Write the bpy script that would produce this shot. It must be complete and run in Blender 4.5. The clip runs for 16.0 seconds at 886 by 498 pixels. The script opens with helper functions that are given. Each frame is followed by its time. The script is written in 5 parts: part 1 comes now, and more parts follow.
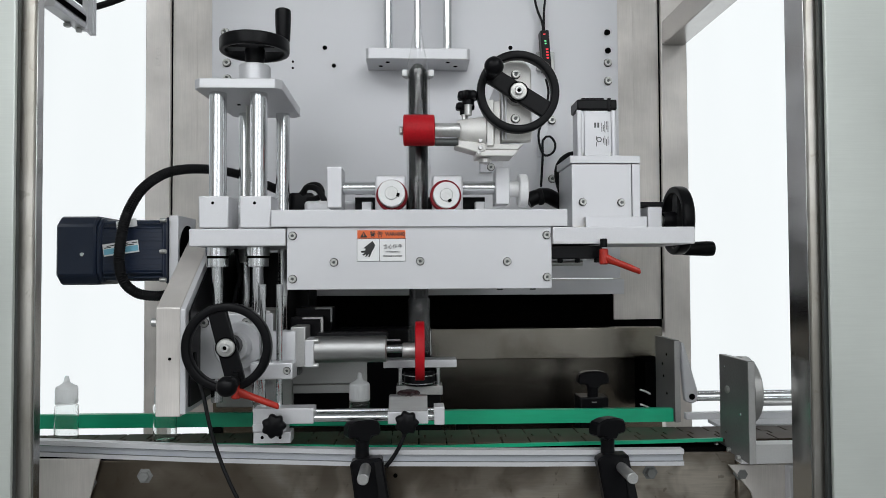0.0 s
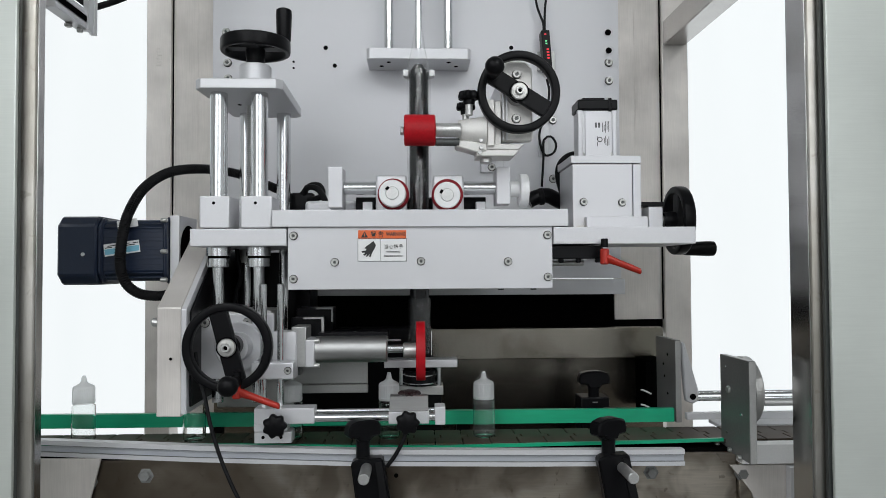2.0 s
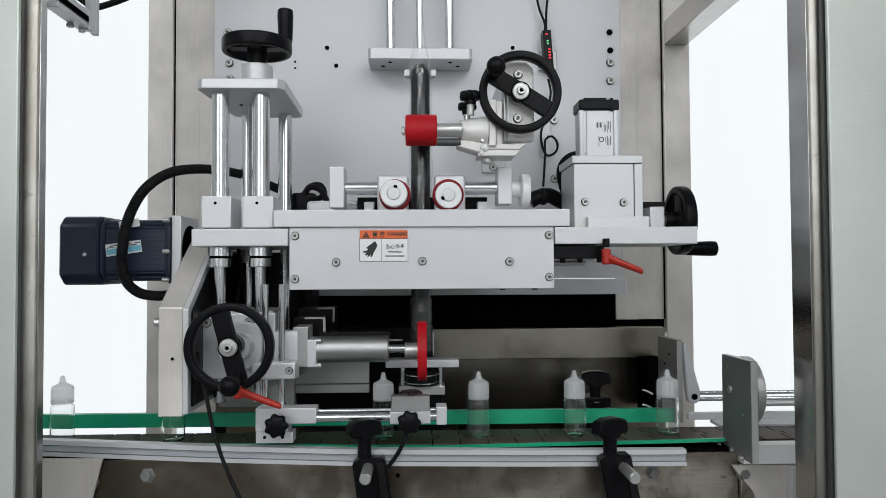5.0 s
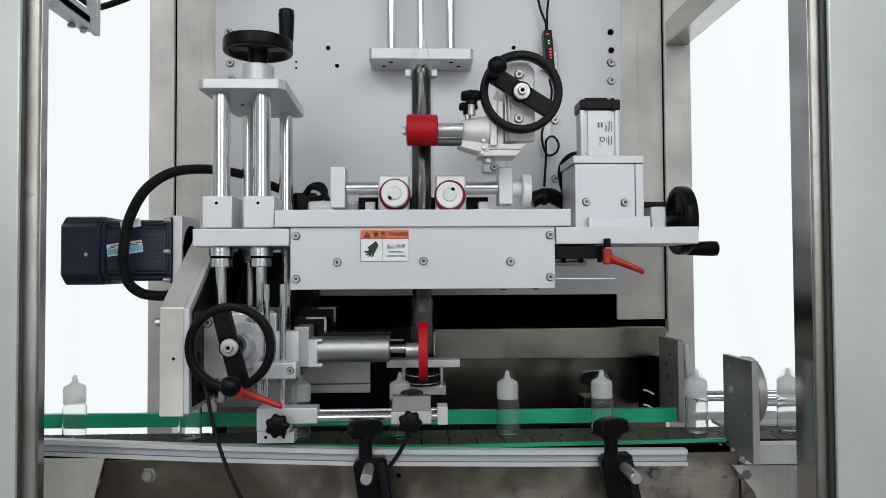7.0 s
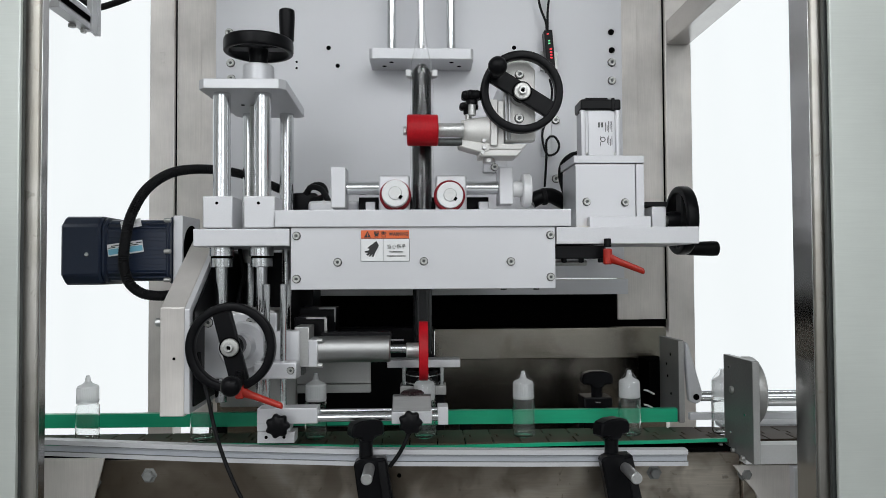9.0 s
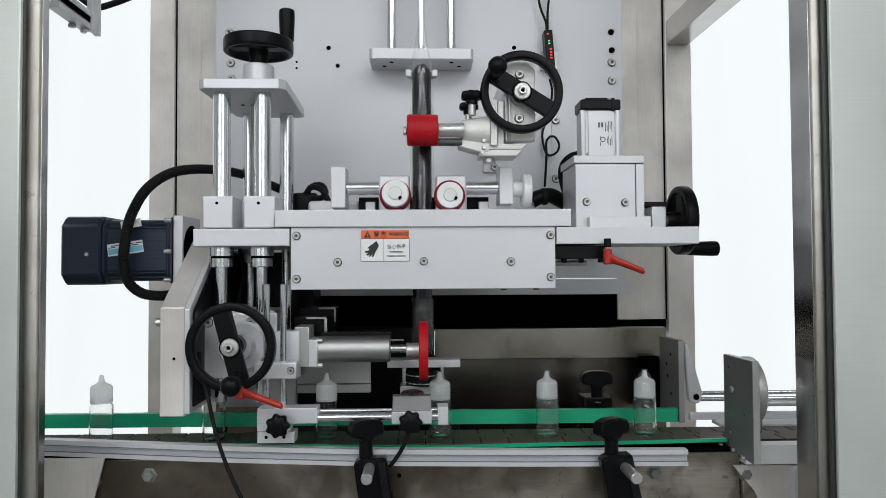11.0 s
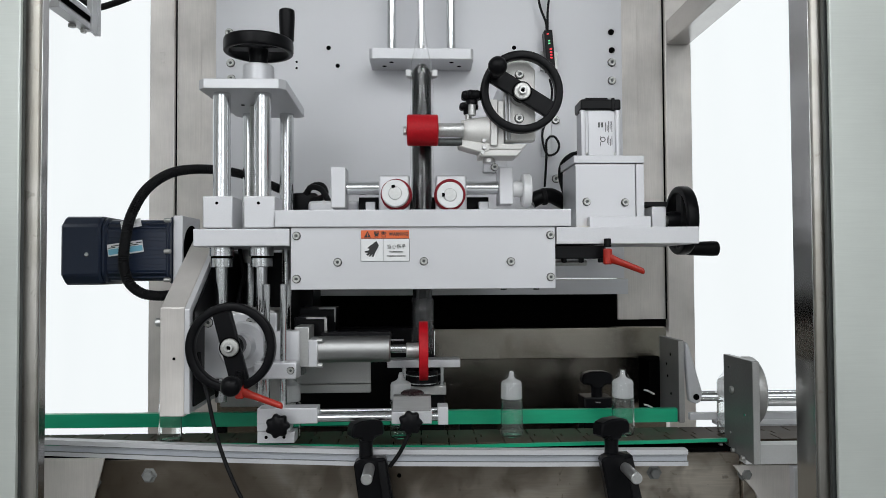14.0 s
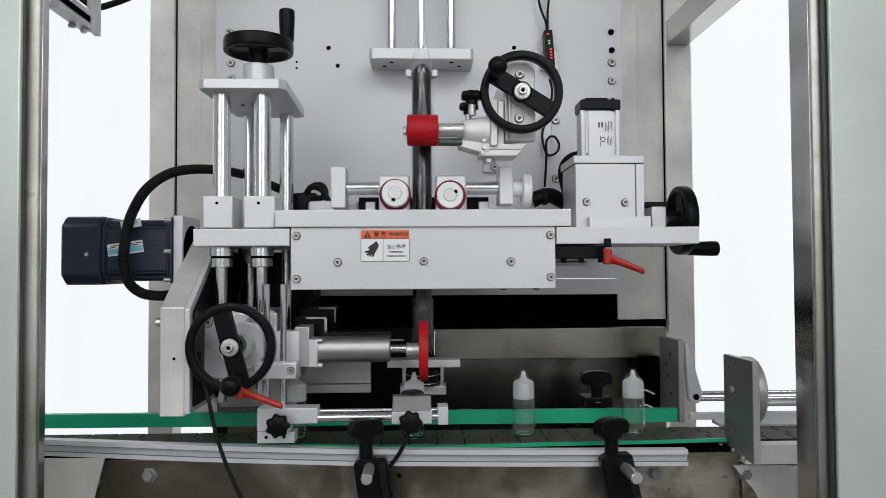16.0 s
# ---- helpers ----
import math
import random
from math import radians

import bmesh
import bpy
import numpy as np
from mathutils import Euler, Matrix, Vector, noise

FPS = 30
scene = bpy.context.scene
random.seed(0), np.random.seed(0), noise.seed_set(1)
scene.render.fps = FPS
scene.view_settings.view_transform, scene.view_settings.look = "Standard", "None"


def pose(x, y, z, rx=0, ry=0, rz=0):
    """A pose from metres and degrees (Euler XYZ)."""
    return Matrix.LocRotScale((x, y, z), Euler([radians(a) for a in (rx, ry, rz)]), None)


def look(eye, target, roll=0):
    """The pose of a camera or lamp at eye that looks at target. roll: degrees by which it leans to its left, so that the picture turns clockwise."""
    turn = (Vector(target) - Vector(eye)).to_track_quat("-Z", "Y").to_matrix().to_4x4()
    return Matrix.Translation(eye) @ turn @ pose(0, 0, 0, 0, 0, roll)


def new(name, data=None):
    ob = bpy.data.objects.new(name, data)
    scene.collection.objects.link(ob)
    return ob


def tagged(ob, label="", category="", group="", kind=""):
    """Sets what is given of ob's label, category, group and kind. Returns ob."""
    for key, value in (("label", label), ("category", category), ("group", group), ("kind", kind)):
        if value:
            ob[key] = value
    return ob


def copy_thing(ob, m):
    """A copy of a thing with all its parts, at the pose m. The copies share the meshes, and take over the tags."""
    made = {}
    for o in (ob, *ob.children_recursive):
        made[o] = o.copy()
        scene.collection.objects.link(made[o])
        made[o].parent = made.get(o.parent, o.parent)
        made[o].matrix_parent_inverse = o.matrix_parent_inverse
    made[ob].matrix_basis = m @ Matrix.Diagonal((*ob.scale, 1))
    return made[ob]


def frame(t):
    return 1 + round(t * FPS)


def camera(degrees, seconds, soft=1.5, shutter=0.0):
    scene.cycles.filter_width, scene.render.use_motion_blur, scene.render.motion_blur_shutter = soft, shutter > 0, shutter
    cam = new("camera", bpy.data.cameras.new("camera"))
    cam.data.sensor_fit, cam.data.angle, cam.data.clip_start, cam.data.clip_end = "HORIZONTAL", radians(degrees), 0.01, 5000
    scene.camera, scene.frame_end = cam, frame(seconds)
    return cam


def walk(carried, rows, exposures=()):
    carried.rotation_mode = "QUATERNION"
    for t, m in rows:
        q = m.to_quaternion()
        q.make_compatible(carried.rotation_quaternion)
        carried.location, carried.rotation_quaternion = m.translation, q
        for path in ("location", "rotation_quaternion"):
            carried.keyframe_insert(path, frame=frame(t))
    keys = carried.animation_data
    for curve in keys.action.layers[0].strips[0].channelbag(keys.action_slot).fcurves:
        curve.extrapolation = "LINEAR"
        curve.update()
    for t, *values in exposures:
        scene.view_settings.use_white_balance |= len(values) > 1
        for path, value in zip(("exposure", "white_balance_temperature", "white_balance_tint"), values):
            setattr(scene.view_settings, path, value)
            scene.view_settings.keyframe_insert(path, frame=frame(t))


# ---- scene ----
# camera: it stands still and turns by a third of a degree in the first eight seconds
cam = camera(64.6, 16.0, soft=0.55)
EYE = (0.0, 0.0, 1.148)


def aim(turn):
    return pose(*EYE, 91.63, 0, -1.8 + turn) @ pose(0, 0, 0, 0, 0, -0.3)


walk(cam, [(t, aim(a)) for t, a in (
    (0, -0.30), (1, -0.30), (1.5, -0.265), (2, -0.235), (3, -0.215), (3.5, -0.17), (4, -0.15), (5.2, -0.11),
    (6.5, -0.065), (7, -0.035), (7.5, -0.012), (8, 0), (12, 0), (16, 0))])

# light: a factory hall with ceiling panels, and a white back wall made to glow
scene.view_settings.exposure = -0.05
world = bpy.data.worlds.new("hall_light")
world.use_nodes = True
world.node_tree.nodes["Background"].inputs[0].default_value = (0.8, 0.88, 1.0, 1)
world.node_tree.nodes["Background"].inputs[1].default_value = 0.1
scene.world = world


def panel_lamp(name, x, y, z, sx, sy, watts, target):
    lamp = bpy.data.lights.new(name, "AREA")
    lamp.shape, lamp.size, lamp.size_y, lamp.energy = "RECTANGLE", sx, sy, watts
    lamp.color = (0.95, 0.98, 1.0)
    ob = new(name, lamp)
    ob.matrix_world = look((x, y, z), target)
    return ob


panel_lamp("ceiling_lamp", -1.3, -0.9, 2.86, 1.6, 0.8, 28, (-1.2, -0.5, 0))
panel_lamp("ceiling_lamp", 1.3, -0.9, 2.86, 1.6, 0.8, 28, (1.2, -0.5, 0))
panel_lamp("ceiling_lamp", 0.0, -2.1, 2.86, 3.2, 0.8, 38, (0, -1.7, 0))
# front fill: lamps in two unseen windows, added behind the camera
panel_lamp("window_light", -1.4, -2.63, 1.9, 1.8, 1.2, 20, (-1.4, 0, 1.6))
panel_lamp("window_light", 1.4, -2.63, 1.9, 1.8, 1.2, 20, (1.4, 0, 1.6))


# ---- materials ----
def material(name, colour, rough=0.5, metal=0.0, grain=0.0, scale=200.0, stretch=(1, 1, 1), bump=0.0,
             wear=0.0, wear_scale=8.0, coat=0.0, spec=0.5):
    """A principled material with grain, broad wear and fine relief."""
    m = bpy.data.materials.new(name)
    m.use_nodes = True
    nt = m.node_tree
    b = nt.nodes["Principled BSDF"]
    b.inputs["Roughness"].default_value = rough
    b.inputs["Metallic"].default_value = metal
    b.inputs["Coat Weight"].default_value = coat
    b.inputs["Specular IOR Level"].default_value = spec
    tc = nt.nodes.new("ShaderNodeTexCoord")
    mp = nt.nodes.new("ShaderNodeMapping")
    mp.inputs["Scale"].default_value = stretch
    nt.links.new(tc.outputs["Object"], mp.inputs[0])
    fine = nt.nodes.new("ShaderNodeTexNoise")
    fine.inputs["Scale"].default_value, fine.inputs["Detail"].default_value = scale, 4
    nt.links.new(mp.outputs[0], fine.inputs["Vector"])
    broad = nt.nodes.new("ShaderNodeTexNoise")
    broad.inputs["Scale"].default_value, broad.inputs["Detail"].default_value = wear_scale, 5
    nt.links.new(tc.outputs["Object"], broad.inputs["Vector"])
    colour_in = None
    for tex, amount in ((fine, grain), (broad, wear)):
        if amount <= 0:
            continue
        ramp = nt.nodes.new("ShaderNodeMapRange")
        ramp.inputs["From Min"].default_value, ramp.inputs["From Max"].default_value = 0.3, 0.7
        ramp.inputs["To Min"].default_value, ramp.inputs["To Max"].default_value = 1 - amount, 1 + amount * 0.5
        nt.links.new(tex.outputs["Fac"], ramp.inputs["Value"])
        mix = nt.nodes.new("ShaderNodeMix")
        mix.data_type, mix.blend_type = "RGBA", "MULTIPLY"
        mix.inputs["Factor"].default_value = 1
        if colour_in is None:
            mix.inputs["A"].default_value = (*colour, 1)
        else:
            nt.links.new(colour_in, mix.inputs["A"])
        nt.links.new(ramp.outputs[0], mix.inputs["B"])
        colour_in = mix.outputs["Result"]
    if colour_in is None:
        b.inputs["Base Color"].default_value = (*colour, 1)
    else:
        nt.links.new(colour_in, b.inputs["Base Color"])
        rr = nt.nodes.new("ShaderNodeMapRange")
        rr.inputs["To Min"].default_value, rr.inputs["To Max"].default_value = rough * 0.75, min(1, rough * 1.25)
        nt.links.new(broad.outputs["Fac"], rr.inputs["Value"])
        nt.links.new(rr.outputs[0], b.inputs["Roughness"])
    if bump > 0:
        bp = nt.nodes.new("ShaderNodeBump")
        bp.inputs["Strength"].default_value, bp.inputs["Distance"].default_value = bump, 0.0006
        nt.links.new(fine.outputs["Fac"], bp.inputs["Height"])
        nt.links.new(bp.outputs[0], b.inputs["Normal"])
    return m


def film_material(name, milk, gloss, rough=0.12):
    """Thin plastic film: mostly see-through, a little milky, with a gloss that grows at grazing angles."""
    m = bpy.data.materials.new(name)
    m.use_nodes = True
    nt = m.node_tree
    nt.nodes.remove(nt.nodes["Principled BSDF"])
    out = nt.nodes["Material Output"]
    see = nt.nodes.new("ShaderNodeBsdfTransparent")
    haze = nt.nodes.new("ShaderNodeBsdfDiffuse")
    haze.inputs[0].default_value = (0.85, 0.87, 0.88, 1)
    shine = nt.nodes.new("ShaderNodeBsdfGlossy")
    shine.inputs["Roughness"].default_value = rough
    edge = nt.nodes.new("ShaderNodeLayerWeight")
    steep = nt.nodes.new("ShaderNodeMath")
    steep.operation = "POWER"
    steep.inputs[1].default_value = 3.5
    nt.links.new(edge.outputs["Facing"], steep.inputs[0])
    fr = nt.nodes.new("ShaderNodeMapRange")
    fr.inputs["To Min"].default_value, fr.inputs["To Max"].default_value = gloss * 0.05, gloss
    nt.links.new(steep.outputs[0], fr.inputs["Value"])
    crease = nt.nodes.new("ShaderNodeBump")
    crease.inputs["Strength"].default_value, crease.inputs["Distance"].default_value = 0.5, 0.0015
    ns = nt.nodes.new("ShaderNodeTexNoise")
    ns.inputs["Scale"].default_value = 60
    tc = nt.nodes.new("ShaderNodeTexCoord")
    mp = nt.nodes.new("ShaderNodeMapping")
    mp.inputs["Scale"].default_value = (1, 1, 0.15)
    nt.links.new(tc.outputs["Object"], mp.inputs[0])
    nt.links.new(mp.outputs[0], ns.inputs["Vector"])
    nt.links.new(ns.outputs["Fac"], crease.inputs["Height"])
    nt.links.new(crease.outputs[0], shine.inputs["Normal"])
    rng = nt.nodes.new("ShaderNodeMapRange")
    rng.inputs["From Min"].default_value, rng.inputs["From Max"].default_value = 0.35, 0.7
    rng.inputs["To Min"].default_value, rng.inputs["To Max"].default_value = milk * 0.4, milk * 1.6
    nt.links.new(ns.outputs["Fac"], rng.inputs["Value"])
    a, c = nt.nodes.new("ShaderNodeMixShader"), nt.nodes.new("ShaderNodeMixShader")
    nt.links.new(rng.outputs[0], a.inputs[0])
    nt.links.new(see.outputs[0], a.inputs[1])
    through_light = nt.nodes.new("ShaderNodeBsdfTranslucent")
    through_light.inputs[0].default_value = (0.95, 0.97, 0.98, 1)
    milk_mix = nt.nodes.new("ShaderNodeMixShader")
    nt.links.new(haze.outputs[0], milk_mix.inputs[1])
    nt.links.new(through_light.outputs[0], milk_mix.inputs[2])
    nt.links.new(milk_mix.outputs[0], a.inputs[2])
    nt.links.new(fr.outputs[0], c.inputs[0])
    nt.links.new(a.outputs[0], c.inputs[1])
    nt.links.new(shine.outputs[0], c.inputs[2])
    nt.links.new(c.outputs[0], out.inputs[0])
    return m


def glowing(name, colour, strength):
    m = bpy.data.materials.new(name)
    m.use_nodes = True
    b = m.node_tree.nodes["Principled BSDF"]
    b.inputs["Base Color"].default_value = (*[v * 0.06 for v in colour], 1)
    b.inputs["Emission Color"].default_value = (*colour, 1)
    b.inputs["Emission Strength"].default_value = strength
    return m


ALU = material("anodised_aluminium", (0.64, 0.64, 0.66), 0.42, 0.35, 0.05, 900, (1, 1, 1), 0.08, 0.05, 6)
ALU_DULL = material("cast_aluminium", (0.45, 0.45, 0.44), 0.45, 0.7, 0.08, 500, (1, 1, 1), 0.15, 0.1, 9)
# darker, bluer aluminium copy: the rail web's shade is in the colour
ALU_SHADED = material("shaded_profile_aluminium", (0.5, 0.52, 0.56), 0.45, 0.4, 0.05, 900, (1, 1, 1), 0.05, 0.06, 6)
CAST = material("warm_cast_aluminium", (0.74, 0.725, 0.7), 0.45, 0.15, 0.06, 500, (1, 1, 1), 0.12, 0.07, 14)
CHROME = material("polished_steel", (0.72, 0.73, 0.74), 0.19, 1.0, 0.05, 300, (1, 1, 0.05), 0.0, 0.05, 10)
STEEL = material("machined_steel", (0.6, 0.6, 0.59), 0.36, 0.8, 0.1, 400, (1, 1, 1), 0.05, 0.1, 20)
SCREW = material("bright_zinc_screw", (0.52, 0.52, 0.5), 0.4, 0.9, 0.1, 400, (1, 1, 1), 0.05, 0.1, 20)
INOX = material("brushed_stainless", (0.56, 0.545, 0.52), 0.33, 0.9, 0.12, 160, (6, 6, 0.12), 0.10, 0.16, 5)


def stained(name, colour, stain, rough, stretch, blotch=7.0, amount=0.6):
    """Old brushed steel: fine lines, cloudy wiped stains and small dark spots."""
    m = material(name, colour, rough, 1.0, 0.1, 160, stretch, 0.06, 0.2, 3)
    nt = m.node_tree
    b = nt.nodes["Principled BSDF"]
    under = b.inputs["Base Color"].links[0].from_socket
    tc = nt.nodes.new("ShaderNodeTexCoord")
    for scale, low, high, weight, detail in ((blotch * 0.5, 0.44, 0.6, amount, 3), (blotch * 2.2, 0.46, 0.64, amount * 0.7, 3), (90, 0.68, 0.76, 0.5, 1)):
        cloud = nt.nodes.new("ShaderNodeTexNoise")
        cloud.inputs["Scale"].default_value, cloud.inputs["Detail"].default_value = scale, detail
        cloud.inputs["Distortion"].default_value = 0.6
        nt.links.new(tc.outputs["Object"], cloud.inputs["Vector"])
        ramp = nt.nodes.new("ShaderNodeMapRange")
        ramp.inputs["From Min"].default_value, ramp.inputs["From Max"].default_value = low, high
        ramp.inputs["To Min"].default_value, ramp.inputs["To Max"].default_value = 0, weight
        nt.links.new(cloud.outputs["Fac"], ramp.inputs["Value"])
        mix = nt.nodes.new("ShaderNodeMix")
        mix.data_type = "RGBA"
        nt.links.new(ramp.outputs[0], mix.inputs["Factor"])
        nt.links.new(under, mix.inputs["A"])
        mix.inputs["B"].default_value = (*stain, 1)
        under = mix.outputs["Result"]
    nt.links.new(under, b.inputs["Base Color"])
    return m


INOX_FLAT = stained("brushed_stainless_sideways", (0.38, 0.35, 0.305), (0.17, 0.15, 0.115), 0.25, (0.12, 6, 6), 5, 0.7)
# darker stainless copy: the panel's dark reflections are put into its colour
PANEL = stained("darkened_stainless_panel", (0.25, 0.228, 0.2), (0.1, 0.088, 0.07), 0.22, (0.12, 6, 6), 6)
SKIRT = stained("worn_stainless_skirt", (0.6, 0.545, 0.47), (0.13, 0.105, 0.08), 0.36, (0.2, 5, 5), 8, 0.9)
POLISHED = material("polished_stainless", (0.55, 0.54, 0.53), 0.22, 1.0, 0.06, 120, (6, 6, 0.1), 0.04, 0.15, 6)
SATIN = material("satin_stainless", (0.73, 0.69, 0.655), 0.42, 0.3, 0.06, 160, (5, 5, 0.15), 0.05, 0.24, 9)
POST = stained("worn_post_steel", (0.52, 0.5, 0.465), (0.27, 0.245, 0.2), 0.42, (5, 5, 0.15), 8, 0.5)
DOOR = material("pale_satin_door_steel", (0.58, 0.61, 0.575), 0.32, 0.3, 0.03, 160, (0.15, 5, 5), 0.03, 0.12, 4)
PAINT = material("white_machine_paint", (0.69, 0.69, 0.715), 0.38, 0.0, 0.02, 700, (1, 1, 1), 0.05, 0.03, 3)
PLATE = material("grey_steel_plate", (0.27, 0.275, 0.27), 0.36, 0.5, 0.08, 300, (1, 1, 1), 0.05, 0.18, 10)
SLATE = material("dark_grey_anodised", (0.085, 0.092, 0.09), 0.35, 0.3, 0.1, 300, (1, 1, 1), 0.05, 0.15, 10)
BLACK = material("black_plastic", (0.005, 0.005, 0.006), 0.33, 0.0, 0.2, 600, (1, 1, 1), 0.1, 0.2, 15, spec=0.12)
RUBBER = material("black_rubber", (0.01, 0.01, 0.011), 0.55, 0.0, 0.2, 500, (1, 1, 1), 0.2, 0.2, 15, spec=0.12)
# near-black: shade in holes, gaps and cavities is put into this colour
DARK = material("shade_black", (0.003, 0.003, 0.003), 0.9, 0.0, 0.2, 100, (1, 1, 1), 0, 0.2, 5, spec=0.0)
RED = material("red_rubber", (0.44, 0.005, 0.012), 0.5, 0.0, 0.12, 300, (1, 1, 1), 0.15, 0.15, 25, spec=0.25)
TYRE = material("dark_red_rubber", (0.2, 0.006, 0.013), 0.5, 0.0, 0.12, 300, (1, 1, 1), 0.15, 0.15, 25, spec=0.25)
LEVER = material("red_lever_plastic", (0.4, 0.018, 0.008), 0.4, 0.0, 0.05, 300, (1, 1, 1), 0.1, 0.1, 25)
GREEN = material("green_guide_plastic", (0.008, 0.36, 0.19), 0.35, 0.0, 0.06, 200, (0.2, 1, 1), 0.08, 0.12, 6)
NAVY = material("navy_motor_paint", (0.009, 0.017, 0.04), 0.36, 0.0, 0.1, 400, (1, 1, 1), 0.15, 0.1, 12)
BELT = material("conveyor_slat_plastic", (0.075, 0.056, 0.041), 0.52, 0.5, 0.08, 300, (1, 1, 1), 0.04, 0.16, 14, spec=0.5)
WHITE = material("white_plastic", (0.8, 0.8, 0.8), 0.35, 0.0, 0.03, 300, (1, 1, 1), 0.03, 0.04, 15)
STICKER = material("white_sticker", (0.82, 0.82, 0.82), 0.3)
ORANGE = material("orange_print", (0.72, 0.13, 0.03), 0.35)
INK = material("black_print", (0.015, 0.015, 0.015), 0.4)
BLUE = material("pale_blue_print", (0.2, 0.5, 0.65), 0.35)
BRASS = material("brass_strip", (0.62, 0.5, 0.25), 0.4, 0.6, 0.1, 200, (1, 1, 1), 0, 0.1, 10)
WALL = material("hall_wall_paint", (0.55, 0.56, 0.56), 0.7, 0.0, 0.03, 90, (1, 1, 1), 0.05, 0.06, 1.5)
SIDE = material("pale_side_wall_paint", (0.6, 0.61, 0.61), 0.7, 0.0, 0.03, 90, (1, 1, 1), 0.05, 0.06, 1.5)
DIM = material("far_hall_paint", (0.42, 0.425, 0.425), 0.7, 0.0, 0.03, 90, (1, 1, 1), 0.05, 0.06, 1.5)
FLOOR = material("epoxy_floor", (0.16, 0.16, 0.155), 0.25, 0.0, 0.08, 60, (1, 1, 1), 0.03, 0.15, 1.2)
def frosted(name):
    """Milky plastic that lets light through from behind."""
    m = bpy.data.materials.new(name)
    m.use_nodes = True
    nt = m.node_tree
    base = nt.nodes["Principled BSDF"]
    base.inputs["Base Color"].default_value = (0.93, 0.94, 0.95, 1)
    base.inputs["Roughness"].default_value = 0.35
    thin = nt.nodes.new("ShaderNodeBsdfTranslucent")
    thin.inputs[0].default_value = (0.95, 0.96, 0.97, 1)
    see = nt.nodes.new("ShaderNodeBsdfTransparent")
    a, c = nt.nodes.new("ShaderNodeMixShader"), nt.nodes.new("ShaderNodeMixShader")
    a.inputs[0].default_value, c.inputs[0].default_value = 0.5, 0.42
    nt.links.new(base.outputs[0], a.inputs[1])
    nt.links.new(thin.outputs[0], a.inputs[2])
    nt.links.new(a.outputs[0], c.inputs[1])
    nt.links.new(see.outputs[0], c.inputs[2])
    nt.links.new(c.outputs[0], nt.nodes["Material Output"].inputs[0])
    return m


CAP = frosted("frosted_cap_plastic")
PLASTIC = material("clear_bottle_plastic", (0.97, 0.985, 0.98), 0.03)
PLASTIC.node_tree.nodes["Principled BSDF"].inputs["Transmission Weight"].default_value = 1.0
PLASTIC.node_tree.nodes["Principled BSDF"].inputs["IOR"].default_value = 1.38
FILM = film_material("clear_sleeve_film", 0.045, 0.45, 0.1)
FILM_TIGHT = film_material("tight_sleeve_film", 0.006, 0.75, 0.05)
# white wall behind the machine; its brightness is given as its own glow
GLOW_WALL = glowing("self_glowing_white_wall", (0.94, 0.985, 1.0), 0.94)
nt = GLOW_WALL.node_tree
# faint slanting fold shade, put into the glow's strength
fold_shade = nt.nodes.new("ShaderNodeTexNoise")
fold_shade.inputs["Scale"].default_value, fold_shade.inputs["Detail"].default_value = 0.9, 2
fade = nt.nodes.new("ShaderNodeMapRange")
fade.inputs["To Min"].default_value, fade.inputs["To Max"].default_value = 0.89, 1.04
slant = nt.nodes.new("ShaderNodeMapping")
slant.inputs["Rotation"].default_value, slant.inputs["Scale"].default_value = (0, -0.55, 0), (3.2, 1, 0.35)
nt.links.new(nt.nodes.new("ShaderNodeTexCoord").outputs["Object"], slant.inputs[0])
nt.links.new(slant.outputs[0], fold_shade.inputs["Vector"])
nt.links.new(fold_shade.outputs["Fac"], fade.inputs["Value"])
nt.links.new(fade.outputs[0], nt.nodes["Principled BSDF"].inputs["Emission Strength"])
LED_RED = glowing("red_display", (1.0, 0.03, 0.05), 1.0)
LED_GREEN = glowing("green_display", (0.2, 0.9, 0.4), 0.9)

# ---- mesh helpers: all in millimetres ----
MM = 0.001
BASE = {}


def join(*meshes):
    out = bmesh.new()
    for bm in meshes:
        me = bpy.data.meshes.new("tmp")
        bm.to_mesh(me)
        bm.free()
        out.from_mesh(me)
        bpy.data.meshes.remove(me)
    return out


def box(x0, x1, y0, y1, z0, z1, bevel=0.8, seg=2):
    bm = bmesh.new()
    bmesh.ops.create_cube(bm, size=1)
    for v in bm.verts:
        v.co = Vector(((x0 + x1) / 2 + v.co.x * (x1 - x0), (y0 + y1) / 2 + v.co.y * (y1 - y0), (z0 + z1) / 2 + v.co.z * (z1 - z0)))
    if bevel > 0:
        bmesh.ops.bevel(bm, geom=bm.edges[:], offset=bevel, segments=seg, affect="EDGES", profile=0.5)
    return bm


